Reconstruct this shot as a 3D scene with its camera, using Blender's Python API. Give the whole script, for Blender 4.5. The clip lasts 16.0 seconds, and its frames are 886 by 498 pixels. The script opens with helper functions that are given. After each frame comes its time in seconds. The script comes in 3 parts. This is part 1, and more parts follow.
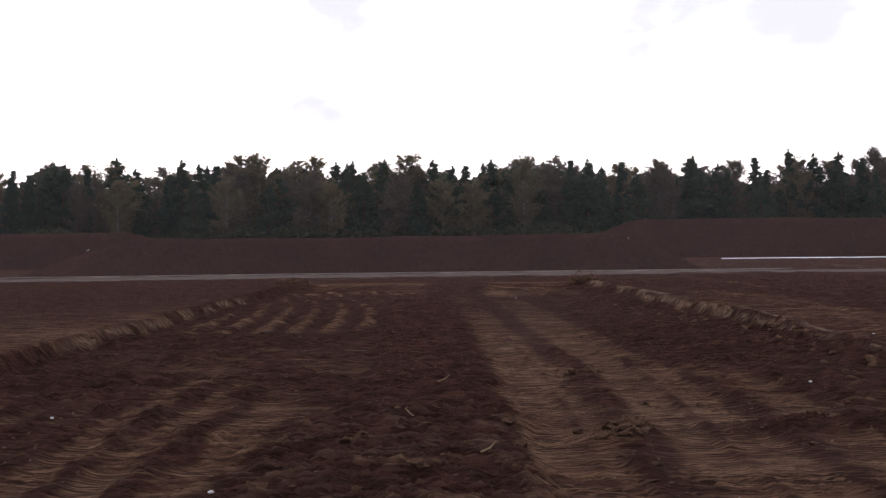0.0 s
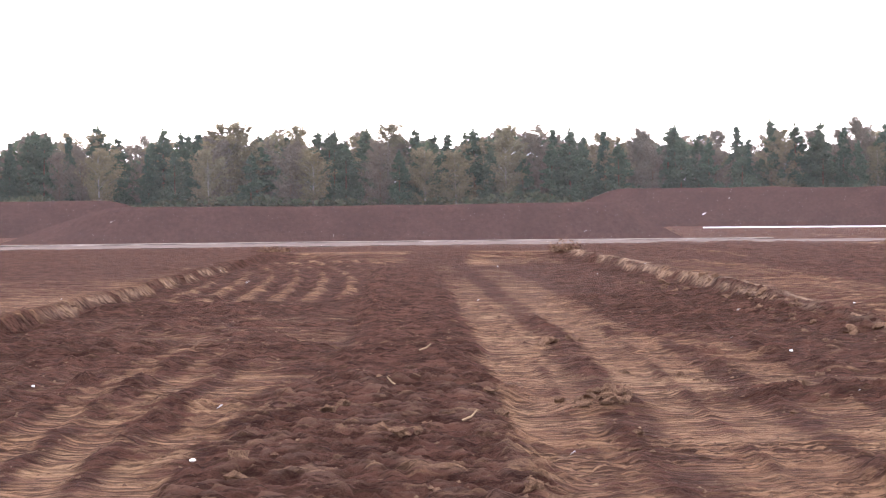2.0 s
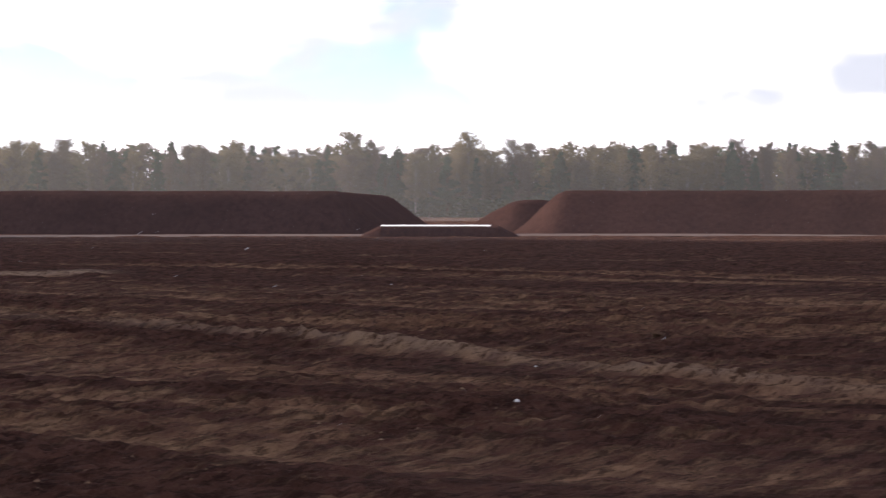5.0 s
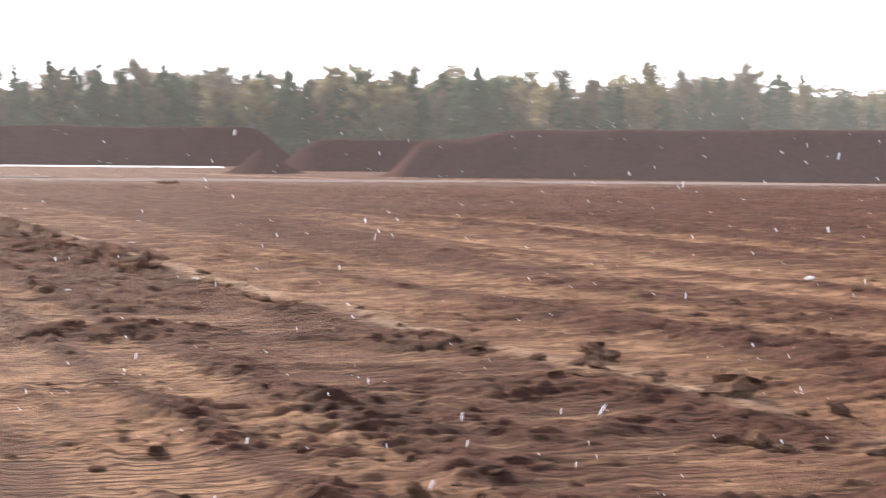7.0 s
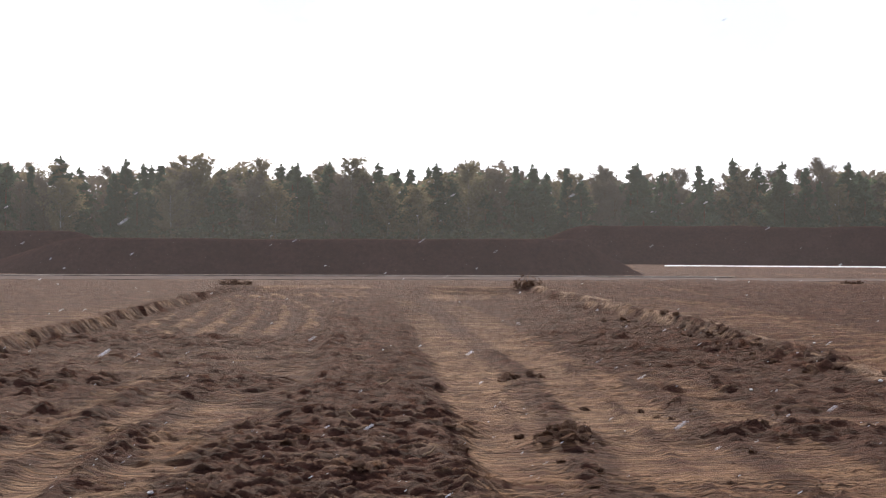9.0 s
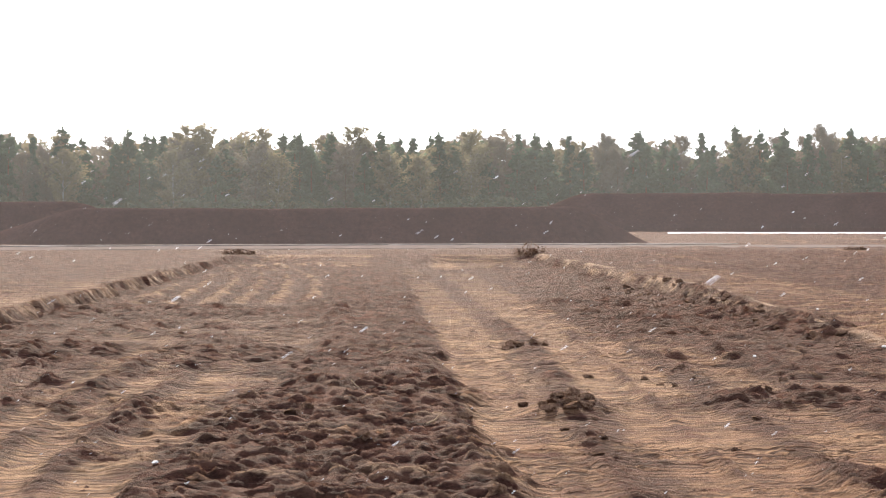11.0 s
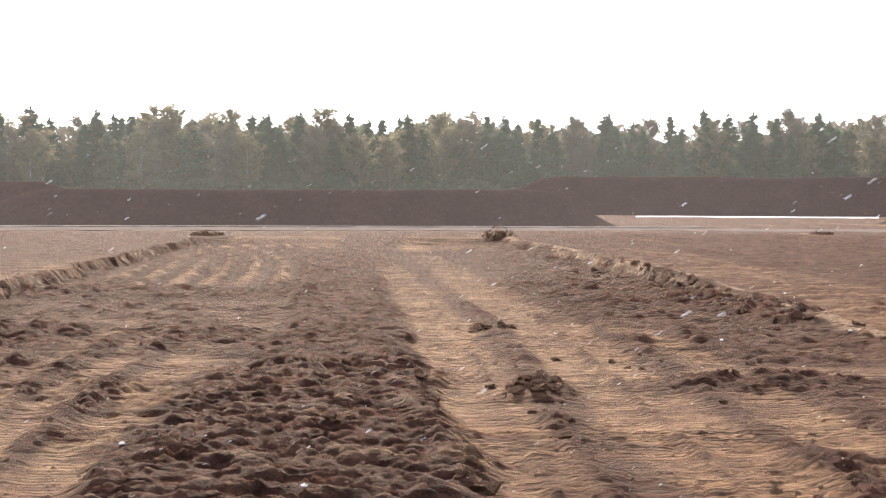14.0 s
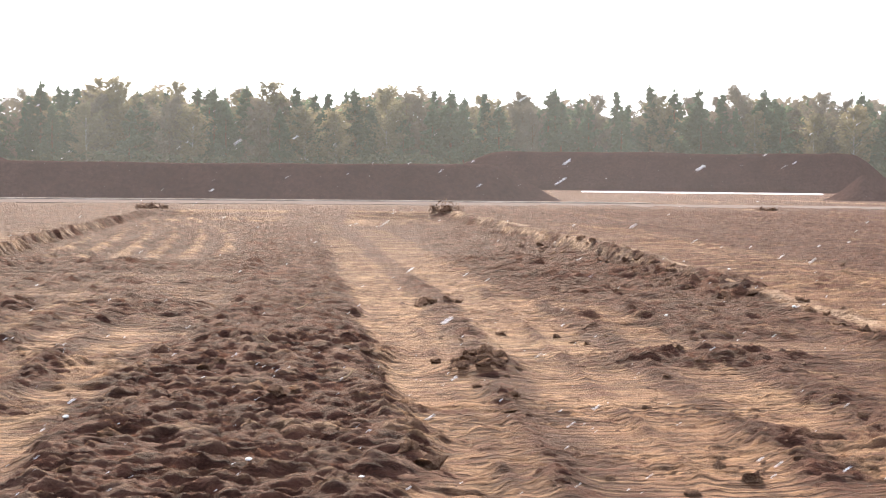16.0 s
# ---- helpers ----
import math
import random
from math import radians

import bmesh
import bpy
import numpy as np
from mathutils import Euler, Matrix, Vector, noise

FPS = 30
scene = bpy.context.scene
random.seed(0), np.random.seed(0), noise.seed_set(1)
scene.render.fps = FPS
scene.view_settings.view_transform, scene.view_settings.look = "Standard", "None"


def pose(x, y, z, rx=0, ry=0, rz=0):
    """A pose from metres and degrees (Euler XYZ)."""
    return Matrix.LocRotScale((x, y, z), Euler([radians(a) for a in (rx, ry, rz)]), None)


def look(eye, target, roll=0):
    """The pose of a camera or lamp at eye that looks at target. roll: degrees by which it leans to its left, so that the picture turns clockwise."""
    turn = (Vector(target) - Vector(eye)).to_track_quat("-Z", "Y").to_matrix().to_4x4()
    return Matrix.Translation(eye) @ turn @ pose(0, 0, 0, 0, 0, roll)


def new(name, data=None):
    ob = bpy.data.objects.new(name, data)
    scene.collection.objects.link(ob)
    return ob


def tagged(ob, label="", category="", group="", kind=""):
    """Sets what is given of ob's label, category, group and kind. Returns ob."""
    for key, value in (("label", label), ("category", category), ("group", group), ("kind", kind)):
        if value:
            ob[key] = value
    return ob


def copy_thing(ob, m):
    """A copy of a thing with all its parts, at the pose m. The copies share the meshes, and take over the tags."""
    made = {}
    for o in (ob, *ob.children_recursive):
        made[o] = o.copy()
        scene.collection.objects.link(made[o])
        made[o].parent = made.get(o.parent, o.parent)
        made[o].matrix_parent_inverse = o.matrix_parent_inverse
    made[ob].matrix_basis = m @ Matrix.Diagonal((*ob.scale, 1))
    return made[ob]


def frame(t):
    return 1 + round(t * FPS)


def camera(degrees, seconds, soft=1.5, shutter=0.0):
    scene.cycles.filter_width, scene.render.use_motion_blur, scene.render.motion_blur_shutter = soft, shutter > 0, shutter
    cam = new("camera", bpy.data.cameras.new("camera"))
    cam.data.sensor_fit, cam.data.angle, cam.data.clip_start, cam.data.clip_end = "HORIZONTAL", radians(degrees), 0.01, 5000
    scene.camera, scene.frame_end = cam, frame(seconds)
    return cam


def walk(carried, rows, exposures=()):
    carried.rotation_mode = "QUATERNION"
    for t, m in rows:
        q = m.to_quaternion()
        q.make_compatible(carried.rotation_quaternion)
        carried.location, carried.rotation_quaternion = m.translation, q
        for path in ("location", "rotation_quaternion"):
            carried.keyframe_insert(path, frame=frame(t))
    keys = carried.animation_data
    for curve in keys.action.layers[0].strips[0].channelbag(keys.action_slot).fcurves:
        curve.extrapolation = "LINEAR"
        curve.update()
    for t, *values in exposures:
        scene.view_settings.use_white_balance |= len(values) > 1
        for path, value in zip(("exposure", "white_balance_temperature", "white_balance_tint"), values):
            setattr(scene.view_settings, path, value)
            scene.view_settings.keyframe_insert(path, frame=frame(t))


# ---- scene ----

EYE = (0.0, 0.0, 2.2)
cam = camera(23.93, 16.0, soft=1.2, shutter=0.13)
VIEW = [  # seconds, bearing, elevation and lean in degrees
    (0, -0.491, -0.099, 0.593),
    (0.5, -0.986, -0.965, 0.752),
    (1, -0.727, -0.88, 0.622),
    (1.5, -0.225, -0.774, 0.77),
    (2, 0, -0.963, 0.493),
    (2.5, -0.27, -0.118, 0.724),
    (3, -0.077, 2.042, 0.448),
    (3.5, 0.182, 1.658, 0.426),
    (3.8, 0.95, 1.05, 0.25),
    (4, 4.999, 0.942, 0.046),
    (4.1, 10.234, 0.931, 0.35),
    (4.2, 18.125, 0.877, 0.3),
    (4.3, 26.576, 0.629, 0.25),
    (4.4, 34.57, 0.083, 0.15),
    (4.5, 41.484, -0.426, 0.05),
    (4.6, 45.841, -0.848, -0),
    (4.7, 48.833, -0.931, -0),
    (5, 55.2, -1.1, 0),
    (5.3, 58.8, -1.3, 0),
    (5.6, 60, -1.5, -0.05),
    (5.9, 58.8, -1.75, -0.1),
    (6.2, 53.2, -2, -0.2),
    (6.5, 41.5, -2.25, -0.3),
    (6.8, 28.003, -2.514, -0.35),
    (6.9, 23.768, -2.755, -0.45),
    (7, 19.619, -2.623, -0.5),
    (7.2, 13.165, -2.259, -1.384),
    (7.5, 6.923, -1.935, -1.03),
    (8, 3.104, 0.048, -0.778),
    (8.5, 1.947, 1.153, -0.557),
    (9, 1.041, -0.006, -0.283),
    (9.2, 0.971, -0.288, -0.063),
    (10.2, 0.85, -0.62, 0),
    (11.3, 0.989, -0.91, 0.074),
    (11.5, 0.677, -0.728, 0.025),
    (12, 0.301, -0.521, -0.263),
    (12.5, 0.265, -0.478, -0.24),
    (13, 0.583, -0.939, -0.354),
    (13.5, 0.707, -1.114, -0.269),
    (14, 1.831, -1.351, -0.261),
    (14.5, 1.989, -2.17, -0.334),
    (15, 2.169, -2.528, -0.451),
    (15.5, 2.312, -2.53, -0.444),
    (16, 3.32, -2.045, -0.597),
]


def bearing(az, dist, z=0.0):
    """A place at a compass bearing (degrees from +y, clockwise) and a distance from the standpoint."""
    return Vector((dist * math.sin(radians(az)), dist * math.cos(radians(az)), z))


def view_pose(az, el, lean):
    way = Vector((math.sin(radians(az)) * math.cos(radians(el)), math.cos(radians(az)) * math.cos(radians(el)), math.sin(radians(el))))
    return look(EYE, Vector(EYE) + way * 10, -lean)


EXPOSURES = [  # the phone's automatic exposure
    (0.0, 0.8), (0.5, 2.1), (1.0, 2.9), (1.5, 2.9), (2.0, 3.05), (2.5, 3.05), (3.0, 2.4), (3.5, 1.0), (4.0, 0.5), (4.5, 0.5), (4.7, 0.6),
    (6.8, 1.95), (7.0, 2.05), (7.5, 2.4), (8.0, 2.3), (8.5, 1.2), (9.0, 0.95), (9.2, 0.95), (11.3, 1.97), (12.0, 1.7), (12.5, 2.0), (14.0, 1.95), (15.0, 2.27), (16.0, 2.27)]
TINTS = {0: (6850, 21), 4: (6450, 21), 6: (6350, 14), 11: (6450, 10)}  # the white balance, from these seconds on


def tint(t):
    return TINTS[max(k for k in TINTS if k <= t)]


walk(cam, [(t, view_pose(a, e, r)) for t, a, e, r in VIEW], [(t, stops, *tint(t)) for t, stops in EXPOSURES])

# ---- world, sun ----
SUN_AZ, SUN_EL = -6.0, 21.0
SUN_WAY = Vector((math.sin(radians(SUN_AZ)) * math.cos(radians(SUN_EL)), math.cos(radians(SUN_AZ)) * math.cos(radians(SUN_EL)), math.sin(radians(SUN_EL))))


def make_world():
    world = bpy.data.worlds.new("cloudy_sky")
    scene.world = world
    world.use_nodes = True
    nt = world.node_tree
    nt.nodes.clear()
    n = nt.nodes.new

    def link(a, b):
        nt.links.new(a, b)
    out, bg = n("ShaderNodeOutputWorld"), n("ShaderNodeBackground")
    sky = n("ShaderNodeTexSky")
    sky.sky_type, sky.sun_disc = "NISHITA", False
    sky.dust_density, sky.air_density = 0.2, 1.0
    sky.sun_elevation, sky.sun_rotation = radians(SUN_EL), radians(SUN_AZ)
    blue = n("ShaderNodeVectorMath")
    blue.operation = "MULTIPLY"
    blue.inputs[1].default_value = (0.074, 0.084, 0.124)
    link(sky.outputs[0], blue.inputs[0])
    co = n("ShaderNodeTexCoord")
    sep = n("ShaderNodeSeparateXYZ")
    link(co.outputs["Generated"], sep.inputs[0])
    # flat-bottomed banks of cloud low over the horizon
    mp = n("ShaderNodeMapping")
    mp.inputs["Location"].default_value = (2.6, 0.4, 0.3)
    mp.inputs["Scale"].default_value = (1.0, 1.0, 2.4)
    link(co.outputs["Generated"], mp.inputs[0])

    def field(scale, detail, rough, twist):
        nz = n("ShaderNodeTexNoise")
        nz.inputs["Scale"].default_value, nz.inputs["Detail"].default_value, nz.inputs["Roughness"].default_value = scale, detail, rough
        nz.inputs["Distortion"].default_value = twist
        link(mp.outputs[0], nz.inputs["Vector"])
        return nz.outputs["Fac"]

    def span(value, a, b, c=0.0, d=1.0, smooth=True):
        r = n("ShaderNodeMapRange")
        r.interpolation_type = "SMOOTHSTEP" if smooth else "LINEAR"
        for key, v in (("From Min", a), ("From Max", b), ("To Min", c), ("To Max", d)):
            r.inputs[key].default_value = v
        link(value, r.inputs["Value"])
        return r.outputs[0]

    def calc(op, a, b):
        m = n("ShaderNodeMath")
        m.operation = op
        for k, v in enumerate((a, b)):
            if isinstance(v, (int, float)):
                m.inputs[k].default_value = v
            else:
                link(v, m.inputs[k])
        return m.outputs[0]

    def toward(az, el):
        d = n("ShaderNodeVectorMath")
        d.operation = "DOT_PRODUCT"
        d.inputs[1].default_value = (math.sin(radians(az)) * math.cos(radians(el)), math.cos(radians(az)) * math.cos(radians(el)), math.sin(radians(el)))
        link(co.outputs["Generated"], d.inputs[0])
        return d.outputs["Value"]
    banks = field(7.5, 6, 0.52, 0.25)
    # two wide openings in the cover
    banks = calc("SUBTRACT", banks, span(toward(42.0, 5.0), math.cos(radians(5.5)), 1.0, 0.0, 0.17))
    banks = calc("SUBTRACT", banks, span(toward(3.5, 6.0), math.cos(radians(5.0)), 1.0, 0.0, 0.08))
    banks = calc("ADD", banks, span(toward(49.5, 5.5), math.cos(radians(5.0)), 1.0, 0.0, 0.10))
    cover = span(banks, 0.37, 0.50)
    # thin veil along the horizon, clearer overhead
    veil = span(sep.outputs["Z"], 0.0, 0.075, 0.55, 0.0)
    cover = calc("MAXIMUM", cover, veil)
    share = calc("MULTIPLY", cover, span(sep.outputs["Z"], 0.18, 0.55, 1.0, 0.7))
    # grey undersides of the thicker pieces
    base = calc("MULTIPLY", span(field(8.5, 5, 0.5, 0.2), 0.46, 0.63), span(sep.outputs["Z"], 0.02, 0.055))
    # clouds are brightest round the sun
    dot = n("ShaderNodeVectorMath")
    dot.operation = "DOT_PRODUCT"
    dot.inputs[1].default_value = SUN_WAY
    link(co.outputs["Generated"], dot.inputs[0])
    pw = n("ShaderNodeMapRange")
    pw.interpolation_type = "SMOOTHSTEP"
    pw.inputs["From Min"].default_value, pw.inputs["From Max"].default_value = -0.6, 0.72
    link(dot.outputs["Value"], pw.inputs["Value"])
    glow = n("ShaderNodeMath")
    glow.operation = "MULTIPLY_ADD"
    glow.inputs[1].default_value, glow.inputs[2].default_value = 0.68, 0.66
    link(pw.outputs[0], glow.inputs[0])
    white = n("ShaderNodeVectorMath")
    white.operation = "SCALE"
    white.inputs[0].default_value = (1.0, 0.99, 0.98)
    link(glow.outputs[0], white.inputs["Scale"])
    under = n("ShaderNodeMix")
    under.data_type = "RGBA"
    under.blend_type = "MULTIPLY"
    under.inputs["B"].default_value = (0.37, 0.41, 0.45, 1)
    link(base, under.inputs["Factor"])
    link(white.outputs[0], under.inputs["A"])
    mix = n("ShaderNodeMix")
    mix.data_type = "RGBA"
    link(share, mix.inputs["Factor"])
    link(blue.outputs[0], mix.inputs["A"])
    link(under.outputs["Result"], mix.inputs["B"])
    link(mix.outputs["Result"], bg.inputs["Color"])
    bg.inputs["Strength"].default_value = 1.0
    link(bg.outputs[0], out.inputs["Surface"])


make_world()
sun_data = bpy.data.lights.new("sun", "SUN")
sun_data.energy, sun_data.angle, sun_data.color = 5.0, radians(0.6), (1.0, 0.87, 0.70)
sun = new("sun", sun_data)
sun.matrix_world = look(SUN_WAY * 300, (0, 0, 0))


# ---- materials ----
class Shade:
    """A small builder for a procedural node material."""

    def __init__(self, name, rough=0.9, metal=0.0):
        self.mat = bpy.data.materials.new(name)
        self.mat.use_nodes = True
        self.nt = self.mat.node_tree
        self.bsdf = self.nt.nodes["Principled BSDF"]
        self.bsdf.inputs["Roughness"].default_value = rough
        self.bsdf.inputs["Metallic"].default_value = metal
        self.bsdf.inputs["Specular IOR Level"].default_value = 0.0
        self.co = self.nt.nodes.new("ShaderNodeTexCoord")

    def link(self, a, b):
        self.nt.links.new(a, b)

    def noise(self, scale, detail=5, rough=0.6, stretch=(1, 1, 1), space="Object"):
        mp = self.nt.nodes.new("ShaderNodeMapping")
        mp.inputs["Scale"].default_value = stretch
        self.link(self.co.outputs[space], mp.inputs[0])
        n = self.nt.nodes.new("ShaderNodeTexNoise")
        n.inputs["Scale"].default_value, n.inputs["Detail"].default_value, n.inputs["Roughness"].default_value = scale, detail, rough
        self.link(mp.outputs[0], n.inputs["Vector"])
        return n.outputs["Fac"]

    def attr(self, name):
        a = self.nt.nodes.new("ShaderNodeAttribute")
        a.attribute_name = name
        return a.outputs["Fac"]

    def span(self, value, a, b, c=0.0, d=1.0):
        r = self.nt.nodes.new("ShaderNodeMapRange")
        for key, v in (("From Min", a), ("From Max", b), ("To Min", c), ("To Max", d)):
            r.inputs[key].default_value = v
        self.link(value, r.inputs["Value"])
        return r.outputs[0]

    def math(self, op, a, b):
        m = self.nt.nodes.new("ShaderNodeMath")
        m.operation = op
        for i, v in enumerate((a, b)):
            if isinstance(v, (int, float)):
                m.inputs[i].default_value = v
            else:
                self.link(v, m.inputs[i])
        return m.outputs[0]

    def mix(self, fac, a, b, blend="MIX"):
        m = self.nt.nodes.new("ShaderNodeMix")
        m.data_type, m.blend_type = "RGBA", blend
        if isinstance(fac, (int, float)):
            m.inputs["Factor"].default_value = fac
        else:
            self.link(fac, m.inputs["Factor"])
        for key, v in (("A", a), ("B", b)):
            if isinstance(v, tuple):
                m.inputs[key].default_value = (*v, 1)
            else:
                self.link(v, m.inputs[key])
        return m.outputs["Result"]

    def random(self):
        return self.nt.nodes.new("ShaderNodeObjectInfo").outputs["Random"]

    def island(self):
        return self.nt.nodes.new("ShaderNodeNewGeometry").outputs["Random Per Island"]

    def colour(self, out):
        self.link(out, self.bsdf.inputs["Base Color"])
        return self

    def bump(self, height, strength, distance):
        b = self.nt.nodes.new("ShaderNodeBump")
        b.inputs["Strength"].default_value, b.inputs["Distance"].default_value = strength, distance
        self.link(height, b.inputs["Height"])
        self.link(b.outputs[0], self.bsdf.inputs["Normal"])
        return self


def peat_material():
    s = Shade("peat_soil", 0.95)
    s.bsdf.inputs["Specular IOR Level"].default_value = 0.014
    turned_shade = s.attr("turned_shade")
    big = s.noise(0.18, 4, 0.6)
    mid = s.noise(1.6, 6, 0.7)
    speck = s.noise(3.0, 5, 0.75, (0.8, 2.2, 1))
    fine = s.noise(17, 4, 0.75)
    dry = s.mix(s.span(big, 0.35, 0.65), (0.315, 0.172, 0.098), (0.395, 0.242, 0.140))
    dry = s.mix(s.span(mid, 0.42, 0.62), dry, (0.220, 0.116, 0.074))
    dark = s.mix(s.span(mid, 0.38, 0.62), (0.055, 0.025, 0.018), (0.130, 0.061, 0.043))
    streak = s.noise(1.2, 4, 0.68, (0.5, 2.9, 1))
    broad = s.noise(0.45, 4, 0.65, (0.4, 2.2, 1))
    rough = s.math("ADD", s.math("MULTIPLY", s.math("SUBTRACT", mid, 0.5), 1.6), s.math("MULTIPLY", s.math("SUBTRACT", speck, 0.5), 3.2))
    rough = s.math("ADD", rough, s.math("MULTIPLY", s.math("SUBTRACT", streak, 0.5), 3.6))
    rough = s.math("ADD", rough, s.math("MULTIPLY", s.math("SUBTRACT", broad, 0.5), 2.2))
    fac = s.span(s.math("ADD", turned_shade, rough), -0.10, 1.10)
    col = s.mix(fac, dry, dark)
    straw = s.mix(0.4, col, (0.40, 0.265, 0.165))
    col = s.mix(s.math("MULTIPLY", s.span(fine, 0.52, 0.72), s.span(fac, 0.0, 1.0, 1.0, 0.3)), col, straw)
    col = s.mix(s.span(speck, 0.52, 0.40), col, s.mix(0.75, col, (0.022, 0.011, 0.009)))
    pale = s.math("MULTIPLY", s.attr("pale"), s.span(speck, 0.40, 0.52))
    col = s.mix(pale, col, (0.47, 0.38, 0.29))
    # narrow slots pressed by the track pads, a fifth of a metre apart
    sep = s.nt.nodes.new("ShaderNodeSeparateXYZ")
    s.link(s.co.outputs["Object"], sep.inputs[0])
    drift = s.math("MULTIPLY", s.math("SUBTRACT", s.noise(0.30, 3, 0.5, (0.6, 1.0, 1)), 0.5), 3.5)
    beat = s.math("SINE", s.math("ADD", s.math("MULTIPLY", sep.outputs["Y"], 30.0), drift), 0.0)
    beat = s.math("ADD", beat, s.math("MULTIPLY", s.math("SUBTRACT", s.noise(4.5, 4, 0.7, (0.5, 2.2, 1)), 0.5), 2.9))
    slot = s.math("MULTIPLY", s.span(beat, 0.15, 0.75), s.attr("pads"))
    # shade inside the slots is put into the colour, on top of the bump
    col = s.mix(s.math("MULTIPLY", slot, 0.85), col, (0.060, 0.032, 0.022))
    s.colour(col)
    relief = s.math("SUBTRACT", s.noise(6, 7, 0.85, (0.8, 2.0, 1)), s.math("MULTIPLY", slot, 0.9))
    relief = s.math("ADD", relief, s.math("MULTIPLY", s.noise(30, 3, 0.8), 0.75))
    relief = s.math("ADD", relief, s.math("MULTIPLY", streak, 0.2))
    s.bump(relief, 1.0, 0.30)
    return s.mat


def heap_material():
    s = Shade("milled_peat", 1.0)
    col = s.mix(s.span(s.noise(0.25, 5, 0.6), 0.3, 0.7), (0.040, 0.023, 0.020), (0.060, 0.033, 0.028))
    col = s.mix(s.span(s.noise(2.5, 5, 0.7, (1, 1, 0.35)), 0.35, 0.7), col, (0.033, 0.019, 0.017))
    s.colour(col)
    s.bump(s.noise(1.6, 6, 0.7), 0.6, 0.25)
    return s.mat


def clod_material():
    s = Shade("peat_clod", 0.95)
    col = s.mix(s.random(), (0.085, 0.046, 0.033), (0.14, 0.078, 0.052))
    col = s.mix(s.span(s.noise(9, 5, 0.7), 0.4, 0.7), col, (0.24, 0.155, 0.098))
    s.colour(col)
    s.bump(s.noise(14, 6, 0.75), 1.0, 0.06)
    return s.mat


def leaf_material(name, a, b, c, through_amount):
    s = Shade(name, 0.7)
    col = s.mix(s.random(), a, b)
    col = s.mix(s.span(s.island(), 0.0, 1.0, 0.0, 0.8), col, c)
    s.colour(col)
    tr = s.nt.nodes.new("ShaderNodeBsdfTranslucent")
    s.link(col, tr.inputs["Color"])
    mx = s.nt.nodes.new("ShaderNodeMixShader")
    mx.inputs[0].default_value = through_amount
    s.link(s.bsdf.outputs[0], mx.inputs[1])
    s.link(tr.outputs[0], mx.inputs[2])
    s.link(mx.outputs[0], s.nt.nodes["Material Output"].inputs["Surface"])
    return s.mat


def bark_material(name, a, b):
    s = Shade(name, 0.9)
    s.colour(s.mix(s.span(s.noise(3, 4, 0.7, (1, 1, 0.3)), 0.35, 0.65), a, b))
    return s.mat


def plain_material(name, a, b, scale, rough, bump=0.0):
    s = Shade(name, rough)
    n = s.noise(scale, 6, 0.65)
    s.colour(s.mix(s.span(n, 0.3, 0.7), a, b))
    if bump:
        s.bump(n, 0.6, bump)
    return s.mat


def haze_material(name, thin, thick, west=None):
    """A sheet standing in for haze: it scatters a few hundredths of the light, less with height and, if west is given,
    towards that side.
    """
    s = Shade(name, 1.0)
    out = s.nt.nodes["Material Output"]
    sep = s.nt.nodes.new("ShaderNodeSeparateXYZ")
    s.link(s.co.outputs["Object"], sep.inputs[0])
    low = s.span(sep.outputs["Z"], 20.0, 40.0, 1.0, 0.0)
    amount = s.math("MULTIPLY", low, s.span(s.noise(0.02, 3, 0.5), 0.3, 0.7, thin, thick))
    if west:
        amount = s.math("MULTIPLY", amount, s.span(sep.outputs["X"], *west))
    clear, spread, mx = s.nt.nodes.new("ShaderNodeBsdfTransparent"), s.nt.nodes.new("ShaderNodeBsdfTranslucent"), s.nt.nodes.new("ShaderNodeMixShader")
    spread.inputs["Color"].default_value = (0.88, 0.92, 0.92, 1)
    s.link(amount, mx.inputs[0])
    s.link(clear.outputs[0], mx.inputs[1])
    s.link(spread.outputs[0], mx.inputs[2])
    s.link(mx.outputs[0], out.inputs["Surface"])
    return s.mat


HAZE_SHEET = haze_material("haze_sheet", 0.008, 0.015)
THICK_HAZE_SHEET = haze_material("thick_haze_sheet", 0.045, 0.065, (150, 300))
PEAT, HEAP, CLOD = peat_material(), heap_material(), clod_material()
PINE_GREEN = leaf_material("pine_needles", (0.060, 0.086, 0.058), (0.080, 0.102, 0.070), (0.048, 0.072, 0.050), 0.45)
SPRUCE_GREEN = leaf_material("spruce_needles", (0.050, 0.078, 0.055), (0.066, 0.092, 0.063), (0.042, 0.065, 0.048), 0.45)
BIRCH_GOLD = leaf_material("birch_leaves", (0.19, 0.155, 0.085), (0.16, 0.145, 0.09), (0.13, 0.11, 0.075), 0.5)
TWIG_BROWN = leaf_material("bare_twigs", (0.115, 0.100, 0.080), (0.14, 0.115, 0.092), (0.10, 0.088, 0.07), 0.35)
BUSH_GREEN = leaf_material("thicket_leaves", (0.065, 0.090, 0.052), (0.10, 0.092, 0.062), (0.052, 0.072, 0.045), 0.5)
PINE_BARK = bark_material("pine_bark", (0.13, 0.070, 0.045), (0.060, 0.040, 0.030))
BIRCH_BARK = bark_material("birch_bark", (0.36, 0.34, 0.31), (0.16, 0.14, 0.13))
GRAVEL = plain_material("road_gravel", (0.085, 0.066, 0.058), (0.13, 0.10, 0.09), 0.7, 1.0)
SNOW = plain_material("snow_flake", (0.85, 0.85, 0.86), (0.92, 0.92, 0.93), 3.0, 0.6)
